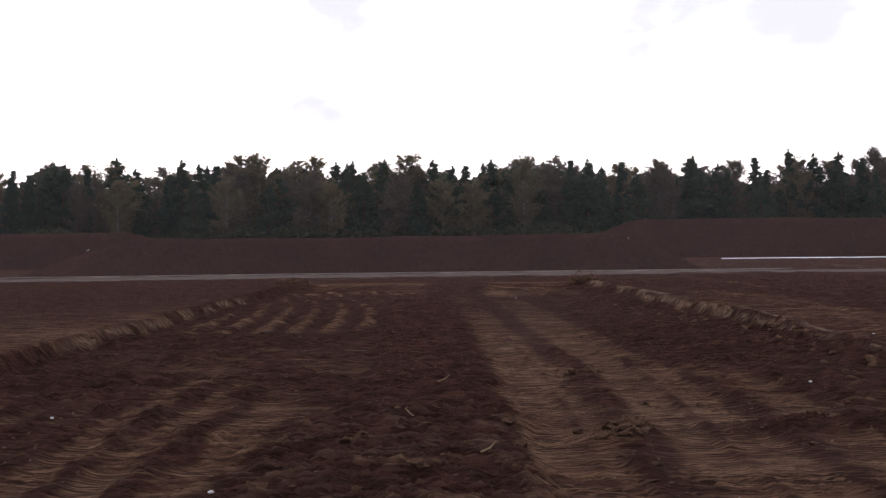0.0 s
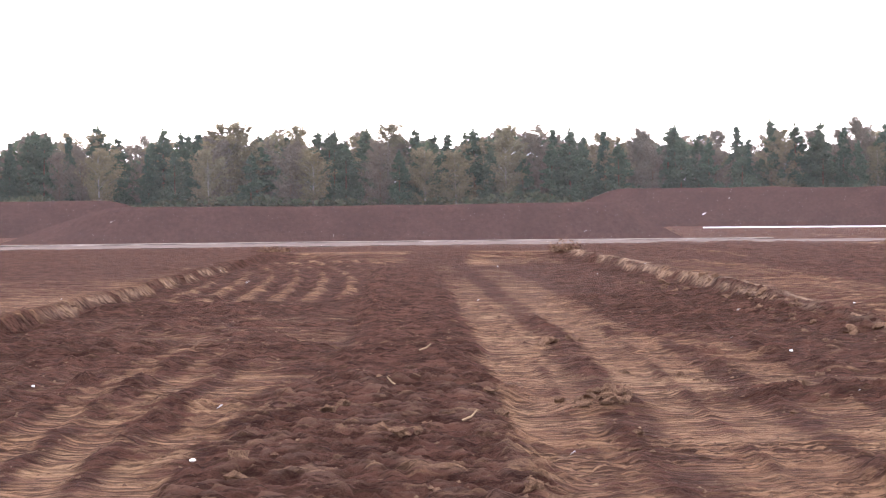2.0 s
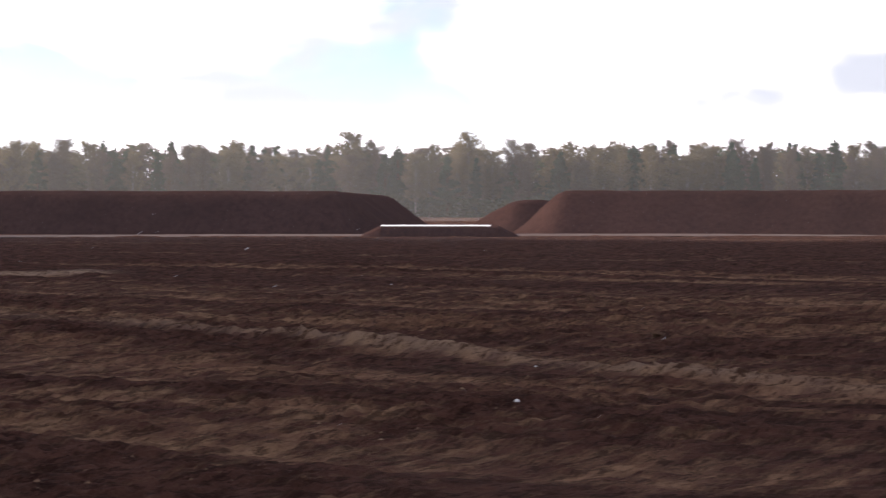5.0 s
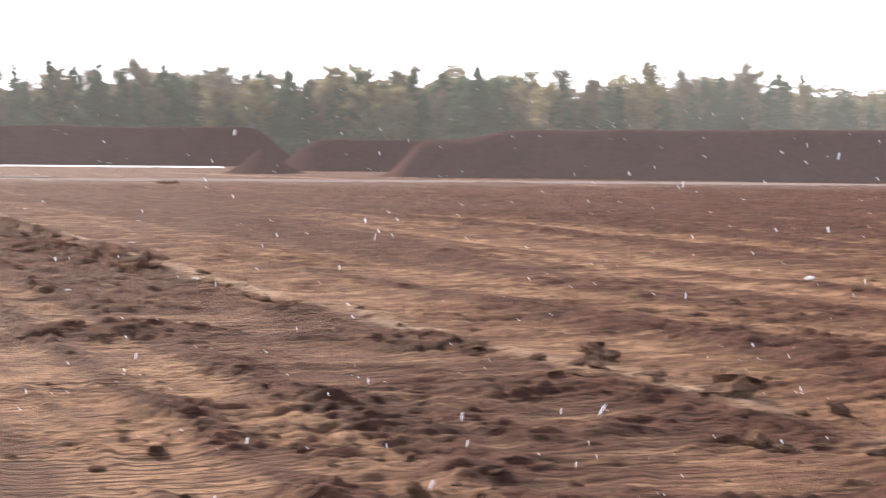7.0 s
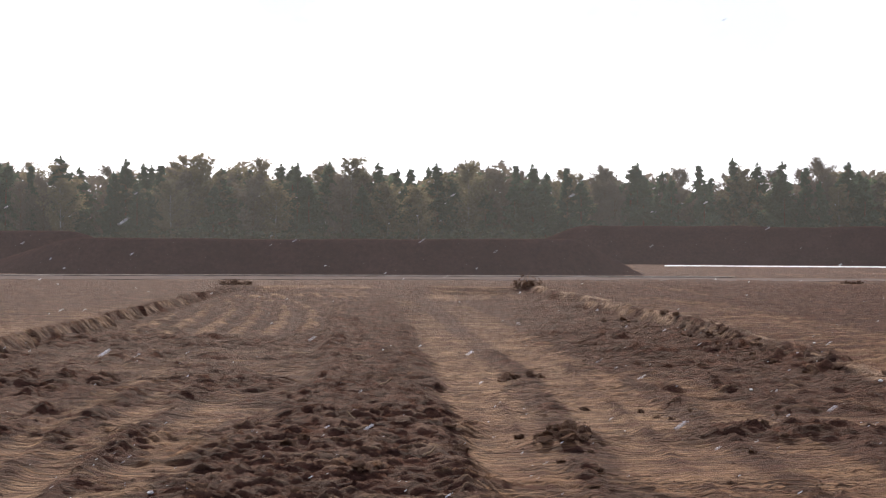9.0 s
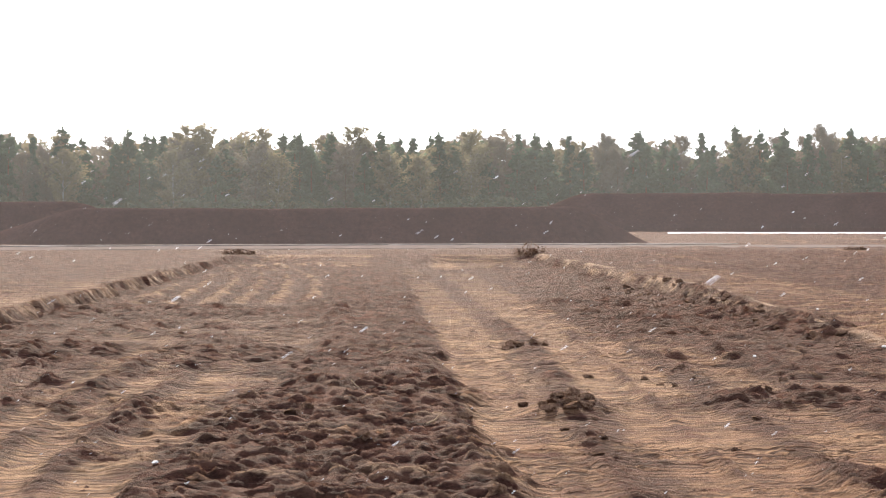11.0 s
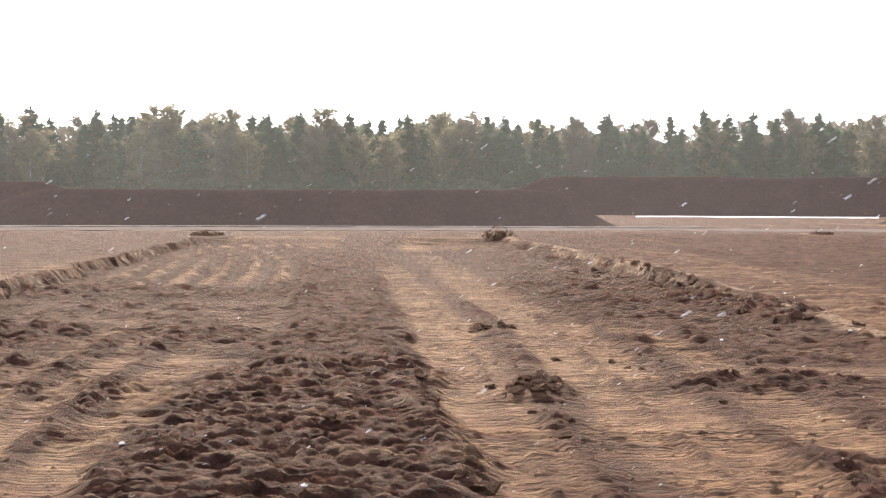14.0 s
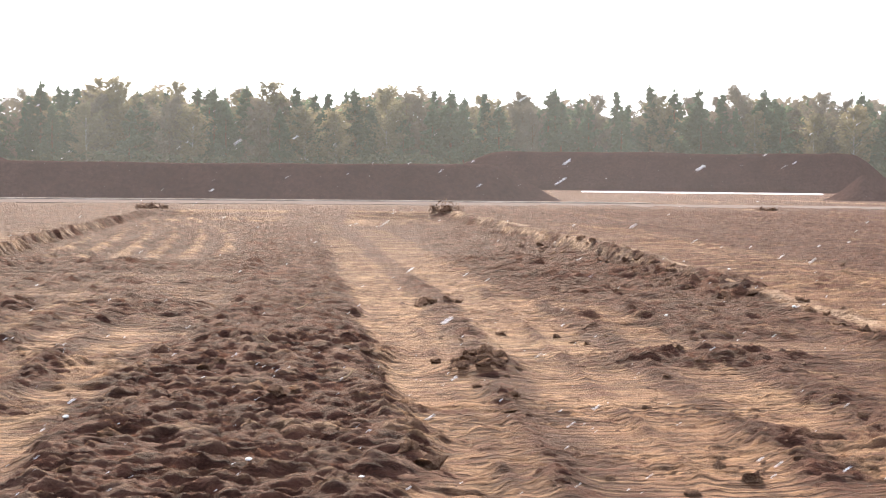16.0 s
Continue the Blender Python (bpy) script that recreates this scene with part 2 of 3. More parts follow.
STONE = plain_material("pale_stone", (0.50, 0.47, 0.43), (0.68, 0.66, 0.62), 18, 0.7, 0.01)
CLOUD = plain_material("cloud_white", (0.75, 0.75, 0.77), (0.85, 0.85, 0.86), 0.01, 1.0)
SHEET = plain_material("white_plastic", (0.74, 0.75, 0.77), (0.82, 0.83, 0.84), 0.4, 0.45)
SAND = plain_material("pale_sand", (0.13, 0.105, 0.092), (0.24, 0.205, 0.18), 0.8, 1.0)
WOOD = plain_material("old_wood", (0.16, 0.105, 0.065), (0.26, 0.185, 0.12), 12, 0.85, 0.01)


# ---- mesh helpers ----
def mesh_from(name, verts, faces, mat, smooth=False):
    me = bpy.data.meshes.new(name)
    me.from_pydata([tuple(v) for v in verts], [], faces)
    me.materials.append(mat)
    if smooth:
        me.polygons.foreach_set("use_smooth", [True] * len(me.polygons))
    me.update()
    return me


def grid_mesh(name, pts, mat, smooth=True, wrap=False):
    """A sheet from an array of rows x columns x 3."""
    r, c, _ = pts.shape
    me = bpy.data.meshes.new(name)
    idx = np.arange(r * c).reshape(r, c)
    quads = np.stack([idx[:-1, :-1], idx[:-1, 1:], idx[1:, 1:], idx[1:, :-1]], -1).reshape(-1, 4)
    if wrap:
        last = np.stack([idx[:-1, -1], idx[:-1, 0], idx[1:, 0], idx[1:, -1]], -1)
        quads = np.concatenate([quads, last])
    me.vertices.add(r * c)
    me.vertices.foreach_set("co", pts.reshape(-1).astype(np.float32))
    me.loops.add(len(quads) * 4)
    me.loops.foreach_set("vertex_index", quads.reshape(-1).astype(np.int32))
    me.polygons.add(len(quads))
    me.polygons.foreach_set("loop_start", np.arange(0, len(quads) * 4, 4, dtype=np.int32))
    me.polygons.foreach_set("use_smooth", np.full(len(quads), smooth))
    me.materials.append(mat)
    me.update(calc_edges=True)
    me.validate()
    return me


def part(name, data, parent, label=""):
    ob = new(name, data)
    ob.parent = parent
    return tagged(ob, label)


def hash2(ix, iy, seed):
    h = (ix.astype(np.int64) * 374761393 + iy.astype(np.int64) * 668265263 + seed * 974634777) & 0x7FFFFFFF
    h = ((h ^ (h >> 13)) * 1274126177) & 0x7FFFFFFF
    return ((h ^ (h >> 16)) & 0xFFFF) / 65535.0


def lattice(x, y, seed=0):
    """Smooth value noise, 0 to 1."""
    ix, iy = np.floor(x), np.floor(y)
    fx, fy = x - ix, y - iy
    fx, fy = fx * fx * (3 - 2 * fx), fy * fy * (3 - 2 * fy)
    a, b = hash2(ix, iy, seed), hash2(ix + 1, iy, seed)
    c, d = hash2(ix, iy + 1, seed), hash2(ix + 1, iy + 1, seed)
    return (a * (1 - fx) + b * fx) * (1 - fy) + (c * (1 - fx) + d * fx) * fy


def fractal(x, y, size, octaves=3, seed=0):
    total, amp, norm = 0.0, 1.0, 0.0
    for k in range(octaves):
        a = 0.5 + 0.7 * k
        u, v = (x * math.cos(a) - y * math.sin(a)) / size, (x * math.sin(a) + y * math.cos(a)) / size
        total = total + amp * lattice(u + 17.3 * k, v - 9.1 * k, seed + k)
        norm += amp
        amp, size = amp * 0.55, size * 0.48
    return total / norm


def bumps(x, y, size, seed=0):
    """Rounded lumps of uneven size with sharp joints between them, 0 to 1."""
    jx = x + size * 0.6 * (fractal(x, y, size * 1.5, 2, seed + 50) - 0.5)
    jy = y + size * 0.6 * (fractal(x, y, size * 1.5, 2, seed + 60) - 0.5)
    u, v = jx / size, jy / size
    iu, iv = np.floor(u), np.floor(v)
    best = np.full_like(u, 9.0)
    tall = np.zeros_like(u)
    for dx in (-1, 0, 1):
        for dy in (-1, 0, 1):
            cx, cy = iu + dx, iv + dy
            px, py = cx + hash2(cx, cy, seed), cy + hash2(cx, cy, seed + 7)
            d = np.hypot(u - px, v - py)
            near = d < best
            tall = np.where(near, hash2(cx, cy, seed + 13), tall)
            best = np.minimum(best, d)
    return np.sqrt(np.clip(1 - (best * 1.22) ** 2, 0, 1)) * (0.2 + 0.8 * tall)


def within(v, a, b, soft):
    """1 between a and b, easing to 0 over soft on either side."""
    lo = np.clip((v - a) / soft + 0.5, 0, 1)
    hi = np.clip((b - v) / soft + 0.5, 0, 1)
    return lo * lo * (3 - 2 * lo) * hi * hi * (3 - 2 * hi)


# ---- ground ----
PIT = -0.42  # the floor of the dug strip; the field round it lies at 0
PIT_END = 121.0


def left_edge(y):
    return -9.3 - 0.007 * y


def right_edge(y):
    return 10.4 - 0.025 * y


def ridged(x, y, seed):
    return 1 - np.abs(2 * lattice(x, y, seed) - 1)


def grit(x, y, warp):
    """Small uneven ridges lying across the strip, at three sizes; about 0 on average."""
    y = y + 0.22 * warp
    return (0.040 * (ridged(x / 0.20 + 0.3 * y, y / 0.12, 201) - 0.5) + 0.070 * (ridged(x / 0.55 - 0.15 * y, y / 0.28, 203) - 0.5)
            + 0.050 * (ridged(x / 1.6 + 0.1 * y, y / 0.6, 205) - 0.5) + 0.06 * (ridged(x / 5.0, y / 2.1, 206) - 0.5))


def ground_height(x, y):
    """Height of the ground, its dark tone (freshly dug soil, painted shade), its pale tone (pale soil, painted
    sunlight) and the pad prints, for arrays x, y.
    """
    dist = np.hypot(x, y)
    wob = (fractal(x, y, 3.0, 3, 3) - 0.5) * 0.9
    ragged = (fractal(x, y, 0.5, 3, 5) - 0.5) * 0.5
    inside = np.clip((x - left_edge(y) + 0.6 * wob + ragged) / 0.35, 0, 1) * np.clip((right_edge(y) - x + 0.6 * wob + ragged) / 0.35, 0, 1)
    inside = inside * np.clip((PIT_END - y + wob) / (2.0 + 5.0 * within(x, -6.5, 1.5, 2.0)), 0, 1)
    z = PIT * inside
    # on the near right the field comes down gently to the strip
    near_right = np.clip((x - right_edge(y)) / 22, 0, 1)
    outside = 1 - np.clip((right_edge(y) - x + 0.6 * wob + ragged) / 0.35, 0, 1)
    z = z + (PIT + 0.03) * (1 - near_right) * np.clip((66 - y) / 26, 0, 1) * outside
    # darkens with distance from the eye, to match the view
    turned_shade = 0.42 * inside + 0.28 + 1.0 * np.clip((dist - 45) / 50, 0, 1) + 0.40 * (fractal(x, y, 7.0, 3, 9) - 0.4)
    # driven lanes are dry and pale; further off they lean over with the strip
    xs = x + 0.021 * np.clip(y - 40, 0, 90)
    for a, c, y0, y1 in ((0.75, 1.95, 8, 112), (2.65, 4.2, 8, 118), (-3.4, -2.65, 8, 36), (-4.3, -3.7, 8, 40), (-5.2, -4.6, 10, 45), (4.6, 5.6, 10, 42)):
        turned_shade = turned_shade - 0.80 * inside * within(xs + 0.4 * wob, a, c, 0.3) * within(y, y0, y1, 8)
    far = np.clip(1.4 - dist / 160, 0.25, 1)

    xw, yw = x + 0.5 * (fractal(x, y, 0.6, 3, 215) - 0.5), y + 0.5 * (fractal(x, y, 0.6, 3, 219) - 0.5)

    # rough heaped band along the middle of the strip
    edge = (fractal(x, y, 1.1, 3, 21) - 0.5) * 0.9
    band_a = within(x + edge, -2.55, 0.78 + 0.004 * y, 0.6) * within(y + edge * 2, 4.0, 31.5, 1.2)
    band_b = within(xs + edge, -1.8, 0.55, 0.5) * within(y, 30.5, 96.0, 3.0)
    crests = ridged(xw / 0.46 + 0.2 * yw, yw / 0.34, 211) ** 1.5
    small_crests = ridged(xw / 0.21 - 0.3 * yw, yw / 0.16, 213)
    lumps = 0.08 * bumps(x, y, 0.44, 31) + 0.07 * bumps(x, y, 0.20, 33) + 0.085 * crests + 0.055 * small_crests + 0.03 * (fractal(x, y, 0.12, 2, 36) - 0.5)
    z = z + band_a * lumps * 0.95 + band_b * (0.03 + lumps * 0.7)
    # the sunlit rims of the lumps are painted pale, the hollows stay dark
    lit_tops = np.clip((lumps - 0.165) / 0.05, 0, 1)
    turned_shade = turned_shade + band_a * (1.0 - 0.85 * lit_tops) + band_b * (1.0 - 0.4 * lit_tops)
    # a small dumped heap beside the tracks
    patch = inside * np.clip(3.4 * fractal(x, y, 1.5, 3, 110) - 1.75 + 0.45 * within(x, -9.5, -2.4, 1.0) + 0.25 * within(x, 4.5, 10.5, 1.0), 0, 1)
    patch = patch * (1 - np.clip(band_a + band_b, 0, 1)) * (1 - 0.8 * within(x, 0.7, 4.1, 0.3))
    z = z + patch * lumps * 0.62
    # loose lumps get the same painted rims
    turned_shade = turned_shade + patch * (0.75 - 0.6 * lit_tops)
    heap = np.exp(-((x - 2.1) / 0.55) ** 2 - ((y - 27.6) / 0.9) ** 2)
    z = z + heap * (0.10 + 0.9 * lumps)
    turned_shade = turned_shade + 0.9 * heap

    # small windrows left beside the tracks
    ridges = 0.0
    sway = fractal(x * 0.2, y, 4.0, 2, 70) - 0.5
    broken = np.clip(2.2 * fractal(x, y, 1.6, 3, 90) - 0.55, 0, 1.2)
    small = 0.6 * bumps(x, y, 0.24, 100) + 0.5 * bumps(x, y, 0.12, 101)
    for cx, lean, wide, tall, y0, y1, seed in (
            (1.62, 0.000, 0.10, 0.06, 5, 60, 1), (2.05, 0.010, 0.24, 0.13, 5, 27, 2), (2.30, 0.004, 0.30, 0.15, 27, 52, 3),
            (3.30, 0.012, 0.10, 0.07, 5, 48, 4), (4.35, 0.020, 0.28, 0.09, 5, 40, 5), (5.9, 0.010, 0.32, 0.10, 8, 55, 6),
            (-3.55, -0.012, 0.22, 0.10, 5, 40, 7), (-4.45, -0.015, 0.18, 0.09, 5, 46, 8), (-5.3, -0.016, 0.22, 0.10, 8, 50, 9),
            (-6.2, -0.01, 0.2, 0.09, 10, 52, 10), (-7.1, 0.0, 0.2, 0.10, 12, 55, 11), (-8.1, 0.0, 0.22, 0.09, 20, 110, 12)):
        off = xs - cx - lean * np.minimum(y - 20, 25) + 0.35 * sway * math.cos(seed * 2.0)
        m = np.exp(-(off / wide) ** 2) * within(y, y0, y1, 4.0) * broken
        ridges = ridges + m * tall * (0.10 + 0.5 * small + 3.2 * lumps)
        turned_shade = turned_shade + 1.0 * m
    z = z + ridges * inside

    # sweeping wheel marks in the far left of the strip, a turned bar across it
    sweep = x - 0.0016 * (y - 62) ** 2 * np.sign(62 - y)
    marks = within(y, 63, 112, 4) * within(x, -9, -2.2, 0.8)
    comb = 0.5 + 0.5 * np.sin(sweep * 6.0 + 1.5 * fractal(x, y, 8, 2, 41))
    z = z + marks * 0.10 * comb
    turned_shade = turned_shade + marks * (2.1 * (1 - comb) - 1.35)
    bar = within(y + 1.2 * wob, 53.5, 59.5, 2.0) * within(x, -9.4, -1.5, 1.0)
    bar2 = within(y + 2.5 * wob, 37.5, 40.5, 1.5) * within(x, -9.4, -2.0, 1.0)
    right_rough = within(y + 4 * wob, 43.0, 66.0, 5.0) * within(x - 2 * wob, 3.6, 9.5, 1.2)
    right_mid = within(x + wob, 5.4, 10.0, 1.0) * within(y, 4.0, 44.0, 4.0) * np.clip(3.2 * fractal(x, y, 3.2, 3, 44) - 1.3, 0, 1)
    bar3 = within(y + 0.8 * wob, 28.2, 29.8, 0.8) * within(x, 3.6, 7.2, 0.8)
    z = z + (bar * 0.7 + bar2 * 0.6 + right_rough * 0.85 + right_mid * 0.5 + bar3 * 0.7) * (lumps * 0.75)
    turned_shade = turned_shade + 0.9 * bar + 0.7 * bar2 + 0.8 * right_rough + 0.5 * right_mid + 0.8 * bar3

    # the lit slope at the far end of the strip, its sunlight painted as a pale tone
    ramp = within(y + 2 * wob, 106, 124, 5) * (within(x + wob, -8.6, -2.0, 1.0) + within(x + wob, 1.4, 6.8, 1.0))
    turned_shade = turned_shade - 1.0 * ramp
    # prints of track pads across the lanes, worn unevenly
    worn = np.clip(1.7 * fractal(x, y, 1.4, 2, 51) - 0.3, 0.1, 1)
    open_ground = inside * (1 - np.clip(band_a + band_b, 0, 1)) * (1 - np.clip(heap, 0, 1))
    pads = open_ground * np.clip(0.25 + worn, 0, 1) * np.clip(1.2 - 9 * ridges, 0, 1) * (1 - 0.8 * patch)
    z = z + inside * 0.025 * (fractal(x, y, 0.4, 3, 55) - 0.5) * (1 - band_a) + 0.08 * (fractal(x, y, 5.0, 2, 57) - 0.5)

    crumbs = bumps(x, y, 0.17, 37)
    z = z + (0.055 * crumbs * np.clip(2.6 * fractal(x, y, 1.8, 3, 39) - 0.95, 0, 1)) * np.clip(1.8 - dist / 60, 0.3, 1)

    rough = np.clip(2.0 * fractal(x, y, 3.0, 3, 207) - 0.35, 0.3, 1.1)
    z = z + grit(x, y, fractal(x, y, 0.8, 2, 209) - 0.5) * rough * (1 - 0.6 * np.clip(band_a, 0, 1)) * np.where(x < left_edge(y), 0.45, np.where(x > right_edge(y), 0.9, 0.22))

    # clods thrown up along the foot and brow of both banks
    for edge_x, reach in ((right_edge(y), 0.8), (left_edge(y), 0.5)):
        near = np.exp(-((x - edge_x + 0.4 * np.sign(edge_x)) / reach) ** 2) * (y < PIT_END)
        z = z + near * lumps * np.where(y < 45, 0.30, np.where(edge_x > 0, 0.6, 0.3))
        turned_shade = turned_shade + near * 0.55 * (fractal(x, y, 2.2, 2, 59) > 0.42)

    # the open field on the right: long furrows along the strip
    field = np.clip((x - right_edge(y) - 1.0) / 2.0, 0, 1)
    fur = fractal(x + 0.05 * y, y * 0.045, 1.5, 4, 61)
    z = z + field * (0.16 * (fur - 0.5) + 0.40 * lumps * np.clip(2.5 * fractal(x, y * 0.25, 4.0, 3, 63) - 0.9, 0, 1) * 2.0) * far
    z = z + field * 0.07 * (fractal(x, y, 0.45, 3, 65) - 0.5)
    turned_shade = turned_shade + field * (0.25 + 4.2 * (fur - 0.46) + 0.5 * (fractal(x, y * 0.12, 6.0, 3, 67) - 0.4))
    # a low pale ridge across the field and a sunlit patch painted pale beyond it
    across = x - 26 - 0.22 * (y - 16) + 0.8 * wob
    ridge = np.exp(-(across / 0.4) ** 2) * within(y, 6, 46, 8) * np.clip(2.4 * fractal(x, y, 3.0, 2, 121) - 0.4, 0, 1)
    z = z + ridge * (0.05 + 0.5 * lumps)
    # the ridge's shadow is painted as a dark band beside it
    turned_shade = turned_shade - 1.3 * ridge + 0.9 * np.exp(-((across + 1.5) / 0.9) ** 2) * within(y, 6, 46, 8)
    along, beside = (x - 47.5) * 0.77 - (y - 50) * 0.64, (x - 47.5) * 0.64 + (y - 50) * 0.77
    sunlit_patch = within(along + wob, -3.0, 3.2, 2.0) * within(beside + 2 * wob, -1.6, 1.6, 1.2)
    turned_shade = turned_shade - 2.2 * sunlit_patch
    lfield = np.clip((left_edge(y) - x - 0.6) / 1.5, 0, 1)
    z = z + lfield * 0.035 * (fractal(x, y * 0.3, 0.7, 3, 69) - 0.5)
    turned_shade = turned_shade + lfield * (0.10 + 0.20 * np.clip((y - 40) / 40, 0, 1))
    # both bank faces: one pale stretch, darker elsewhere; then a pale bare lip along the right bank
    face = np.clip(4 * inside * (1 - inside), 0, 1) * (y < PIT_END + 3) * np.clip(2.4 * fractal(x * 0.3, y, 1.2, 2, 83) - 0.6, 0, 1)
    bare = face * within(y, 50, 95, 12)
    turned_shade = turned_shade * (1 - bare) - 0.3 * bare + 0.45 * (face - bare)
    lip = np.exp(-((x - right_edge(y) + wob - 0.15) / 0.28) ** 2) * (y < PIT_END) * np.clip(2.6 * fractal(x, y, 2.5, 2, 81) - 0.7, 0, 1)
    turned_shade = turned_shade * (1 - lip) - 0.2 * lip
    # sunlit rims and the sunlit patch are put into the pale tone too
    pale = np.clip(0.08 * band_a * lit_tops + 0.05 * patch * lit_tops + 0.40 * lip + 0.30 * bare + 0.3 * ridge + 0.35 * sunlit_patch, 0, 1)
    return z, np.clip(turned_shade, -0.6, 1.5), pale, pads


def make_ground():
    fine = np.arange(-14.0, 64.0, 0.115)
    coarse = np.concatenate([np.arange(64.0, 346.0, 3.0), [346.0]])
    az = np.radians(np.concatenate([fine, coarse]))
    rad = [-0.03, 0.4, 2.0, 4.0, 6.0, 8.0, 10.0, 11.0]
    while rad[-1] < 260:
        r = rad[-1]
        rad.append(r + (0.034 * (r / 15) ** 1.15 if r < 130 else 0.5 * (r / 130) ** 3))
    rad = np.array(rad + [300, 360, 450, 600, 900, 1500, 2500, 4200])
    A, R = np.meshgrid(az, rad)
    X, Y = R * np.sin(A), R * np.cos(A)
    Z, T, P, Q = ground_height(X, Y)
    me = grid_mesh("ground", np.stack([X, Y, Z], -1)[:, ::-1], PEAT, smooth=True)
    for name, values in (("turned_shade", T), ("pale", P), ("pads", Q)):
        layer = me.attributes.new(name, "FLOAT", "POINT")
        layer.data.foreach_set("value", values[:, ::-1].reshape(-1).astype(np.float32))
    ob = new("ground", me)
    return tagged(ob, "brown milled peat field with a dug strip and track prints", "ground", kind="structure")


make_ground()


def strip(name, d0, d1, z0, z1, a0, a1, mat, label, category, drift=0.0, rag=0.0):
    """A band that follows the far side of the field between two bearings."""
    az = np.arange(a0, a1 + 0.01, 0.25)
    rows = []
    for k, (d, z) in enumerate(((d0, z0 - 0.4), (d0, z0), (0.5 * (d0 + d1), z1), (d1, z0), (d1, z0 - 0.4))):
        rag_k = rag * (fractal(az * 3, az * 0 + k, 2.0, 3, 7) - 0.5)
        dd = d + drift * az + rag_k
        rows.append(np.stack([dd * np.sin(np.radians(az)), dd * np.cos(np.radians(az)), np.full_like(az, z)], -1))
    ob = new(name, grid_mesh(name, np.array(rows), mat, smooth=False))
    return tagged(ob, label, category, kind="structure")


strip("road", 146, 158, 0.05, 0.16, -24, 78, GRAVEL, "grey-brown gravel track along the foot of the peat stacks", "road", 0.35, 4.0)
strip("pavement", 160.8, 162.2, 0.14, 0.16, -17, 9, SAND, "narrow pale sandy verge beside the gravel track", "verge", 0.35, 1.0)


def sheet(a0, a1, dist, z):
    """A long white sheet on the ground or on a low bank beyond the track."""
    ob = strip("plastic_sheet", dist, dist + 6, z, z + 0.07, a0, a1, SHEET, "long white plastic sheet laid out beside the peat stacks", "plastic sheet", 0.0, 1.5)
    ob["kind"] = "thing"
    return tagged(ob, group="white sheets")


def low_bank(a0, a1, dist, tall):
    """A low bank of peat, added to raise a sheet to its level in the view."""
    az = np.arange(a0, a1 + 0.01, 0.05)
    rows = []
    for d, z in ((0, -0.3), (1.2, tall * 0.85), (1.6, tall), (11.5, tall), (13.0, -0.3)):
        end = np.clip(np.minimum(az - a0, a1 - az) / 0.8, 0, 1)
        dd = dist + d + 0.3 * (fractal(az * 9, az * 0 + d, 2.0, 2, 3) - 0.5)
        rows.append(np.stack([dd * np.sin(np.radians(az)), dd * np.cos(np.radians(az)), -0.3 + (z + 0.3) * end], -1))
    ob = new("peat_bank", grid_mesh("peat_bank", np.array(rows), HEAP, smooth=False))
    return tagged(ob, "low flat bank of dark peat added to raise a white sheet", "peat bank", "low banks")


sheet(7.1, 13.6, 280, 0.06)
# distance and height picked to fit the camera's view
for first, last in ((35.85, 38.35), (53.5, 56.6)):
    low_bank(first - 0.8, last + 0.9, 160, 0.85)
    sheet(first, last, 162.2, 0.87)


# ---- peat stacks ----
def peat_stack(a0, a1, dist, tall, depth, label, slope0=6.0, slope1=6.0, humps=(), turn=0.0, seed=1):
    """A long stockpile between two bearings, its ends sloping, its crest slightly uneven."""
    p0, p1 = bearing(a0, dist), bearing(a1, dist + turn)
    length = (p1 - p0).length
    n, m = max(24, int(length / 0.8)), 44
    s = np.linspace(0, length, n)
    u = np.linspace(-1, 1, m)
    S, U = np.meshgrid(s, u, indexing="ij")
    e0 = np.clip(S / slope0, 0, 1)
    e1 = np.clip((length - S) / slope1, 0, 1)
    end = np.minimum(e0, e1)
    end = np.where(end < 0.75, end * 1.12, 1 - (1 - end) ** 2 * 2.56)
    crest = tall * (1 + 0.10 * (fractal(S, S * 0 + seed, 14.0, 3, seed) - 0.5) + 0.03 * (fractal(S, S * 0, 2.5, 2, seed + 3) - 0.5))
    for at, wide, add in humps:
        crest = crest + add * np.clip((S - at) / wide + 0.5, 0, 1)
    h = crest * end
    run = np.minimum(tall * 1.45, depth * 0.48)
    wide = depth - 2 * run * (1 - np.clip(h / tall, 0.0, 1.0))
    U = np.sign(U) * np.abs(U) ** 0.55
    prof = np.clip((1 - np.abs(U)) * wide * 0.5 / run, 0, 1)
    prof = np.where(prof < 0.75, prof * 1.12, 1 - (1 - prof) ** 2 * 2.56)
    gully = 0.5 * (fractal(S, U * 2.0, 1.8, 3, seed + 9) - 0.5) * np.clip(1 - np.abs(U), 0.0, 0.6)
    X = S
    Yl = U * wide * 0.5 + gully
    Z = h * prof + 0.10 * (fractal(S, Yl, 1.2, 3, seed + 5) - 0.5) * np.minimum(h, 1) - 0.15
    ob = new("peat_stack", grid_mesh("peat_stack", np.stack([X, Yl, Z], -1), HEAP))
    way = (p1 - p0).normalized()
    back = Vector((-way.y, way.x, 0))
    ob.matrix_world = Matrix((
        (way.x, back.x, 0, p0.x + back.x * depth * 0.5), (way.y, back.y, 0, p0.y + back.y * depth * 0.5), (0, 0, 1, 0), (0, 0, 0, 1)))
    return tagged(ob, label, "peat stack", "peat stacks")


peat_stack(-12.6, 7.15, 171, 3.15, 15, "long low stack of loose red-brown milled peat", 11.0, 7.5, seed=2)
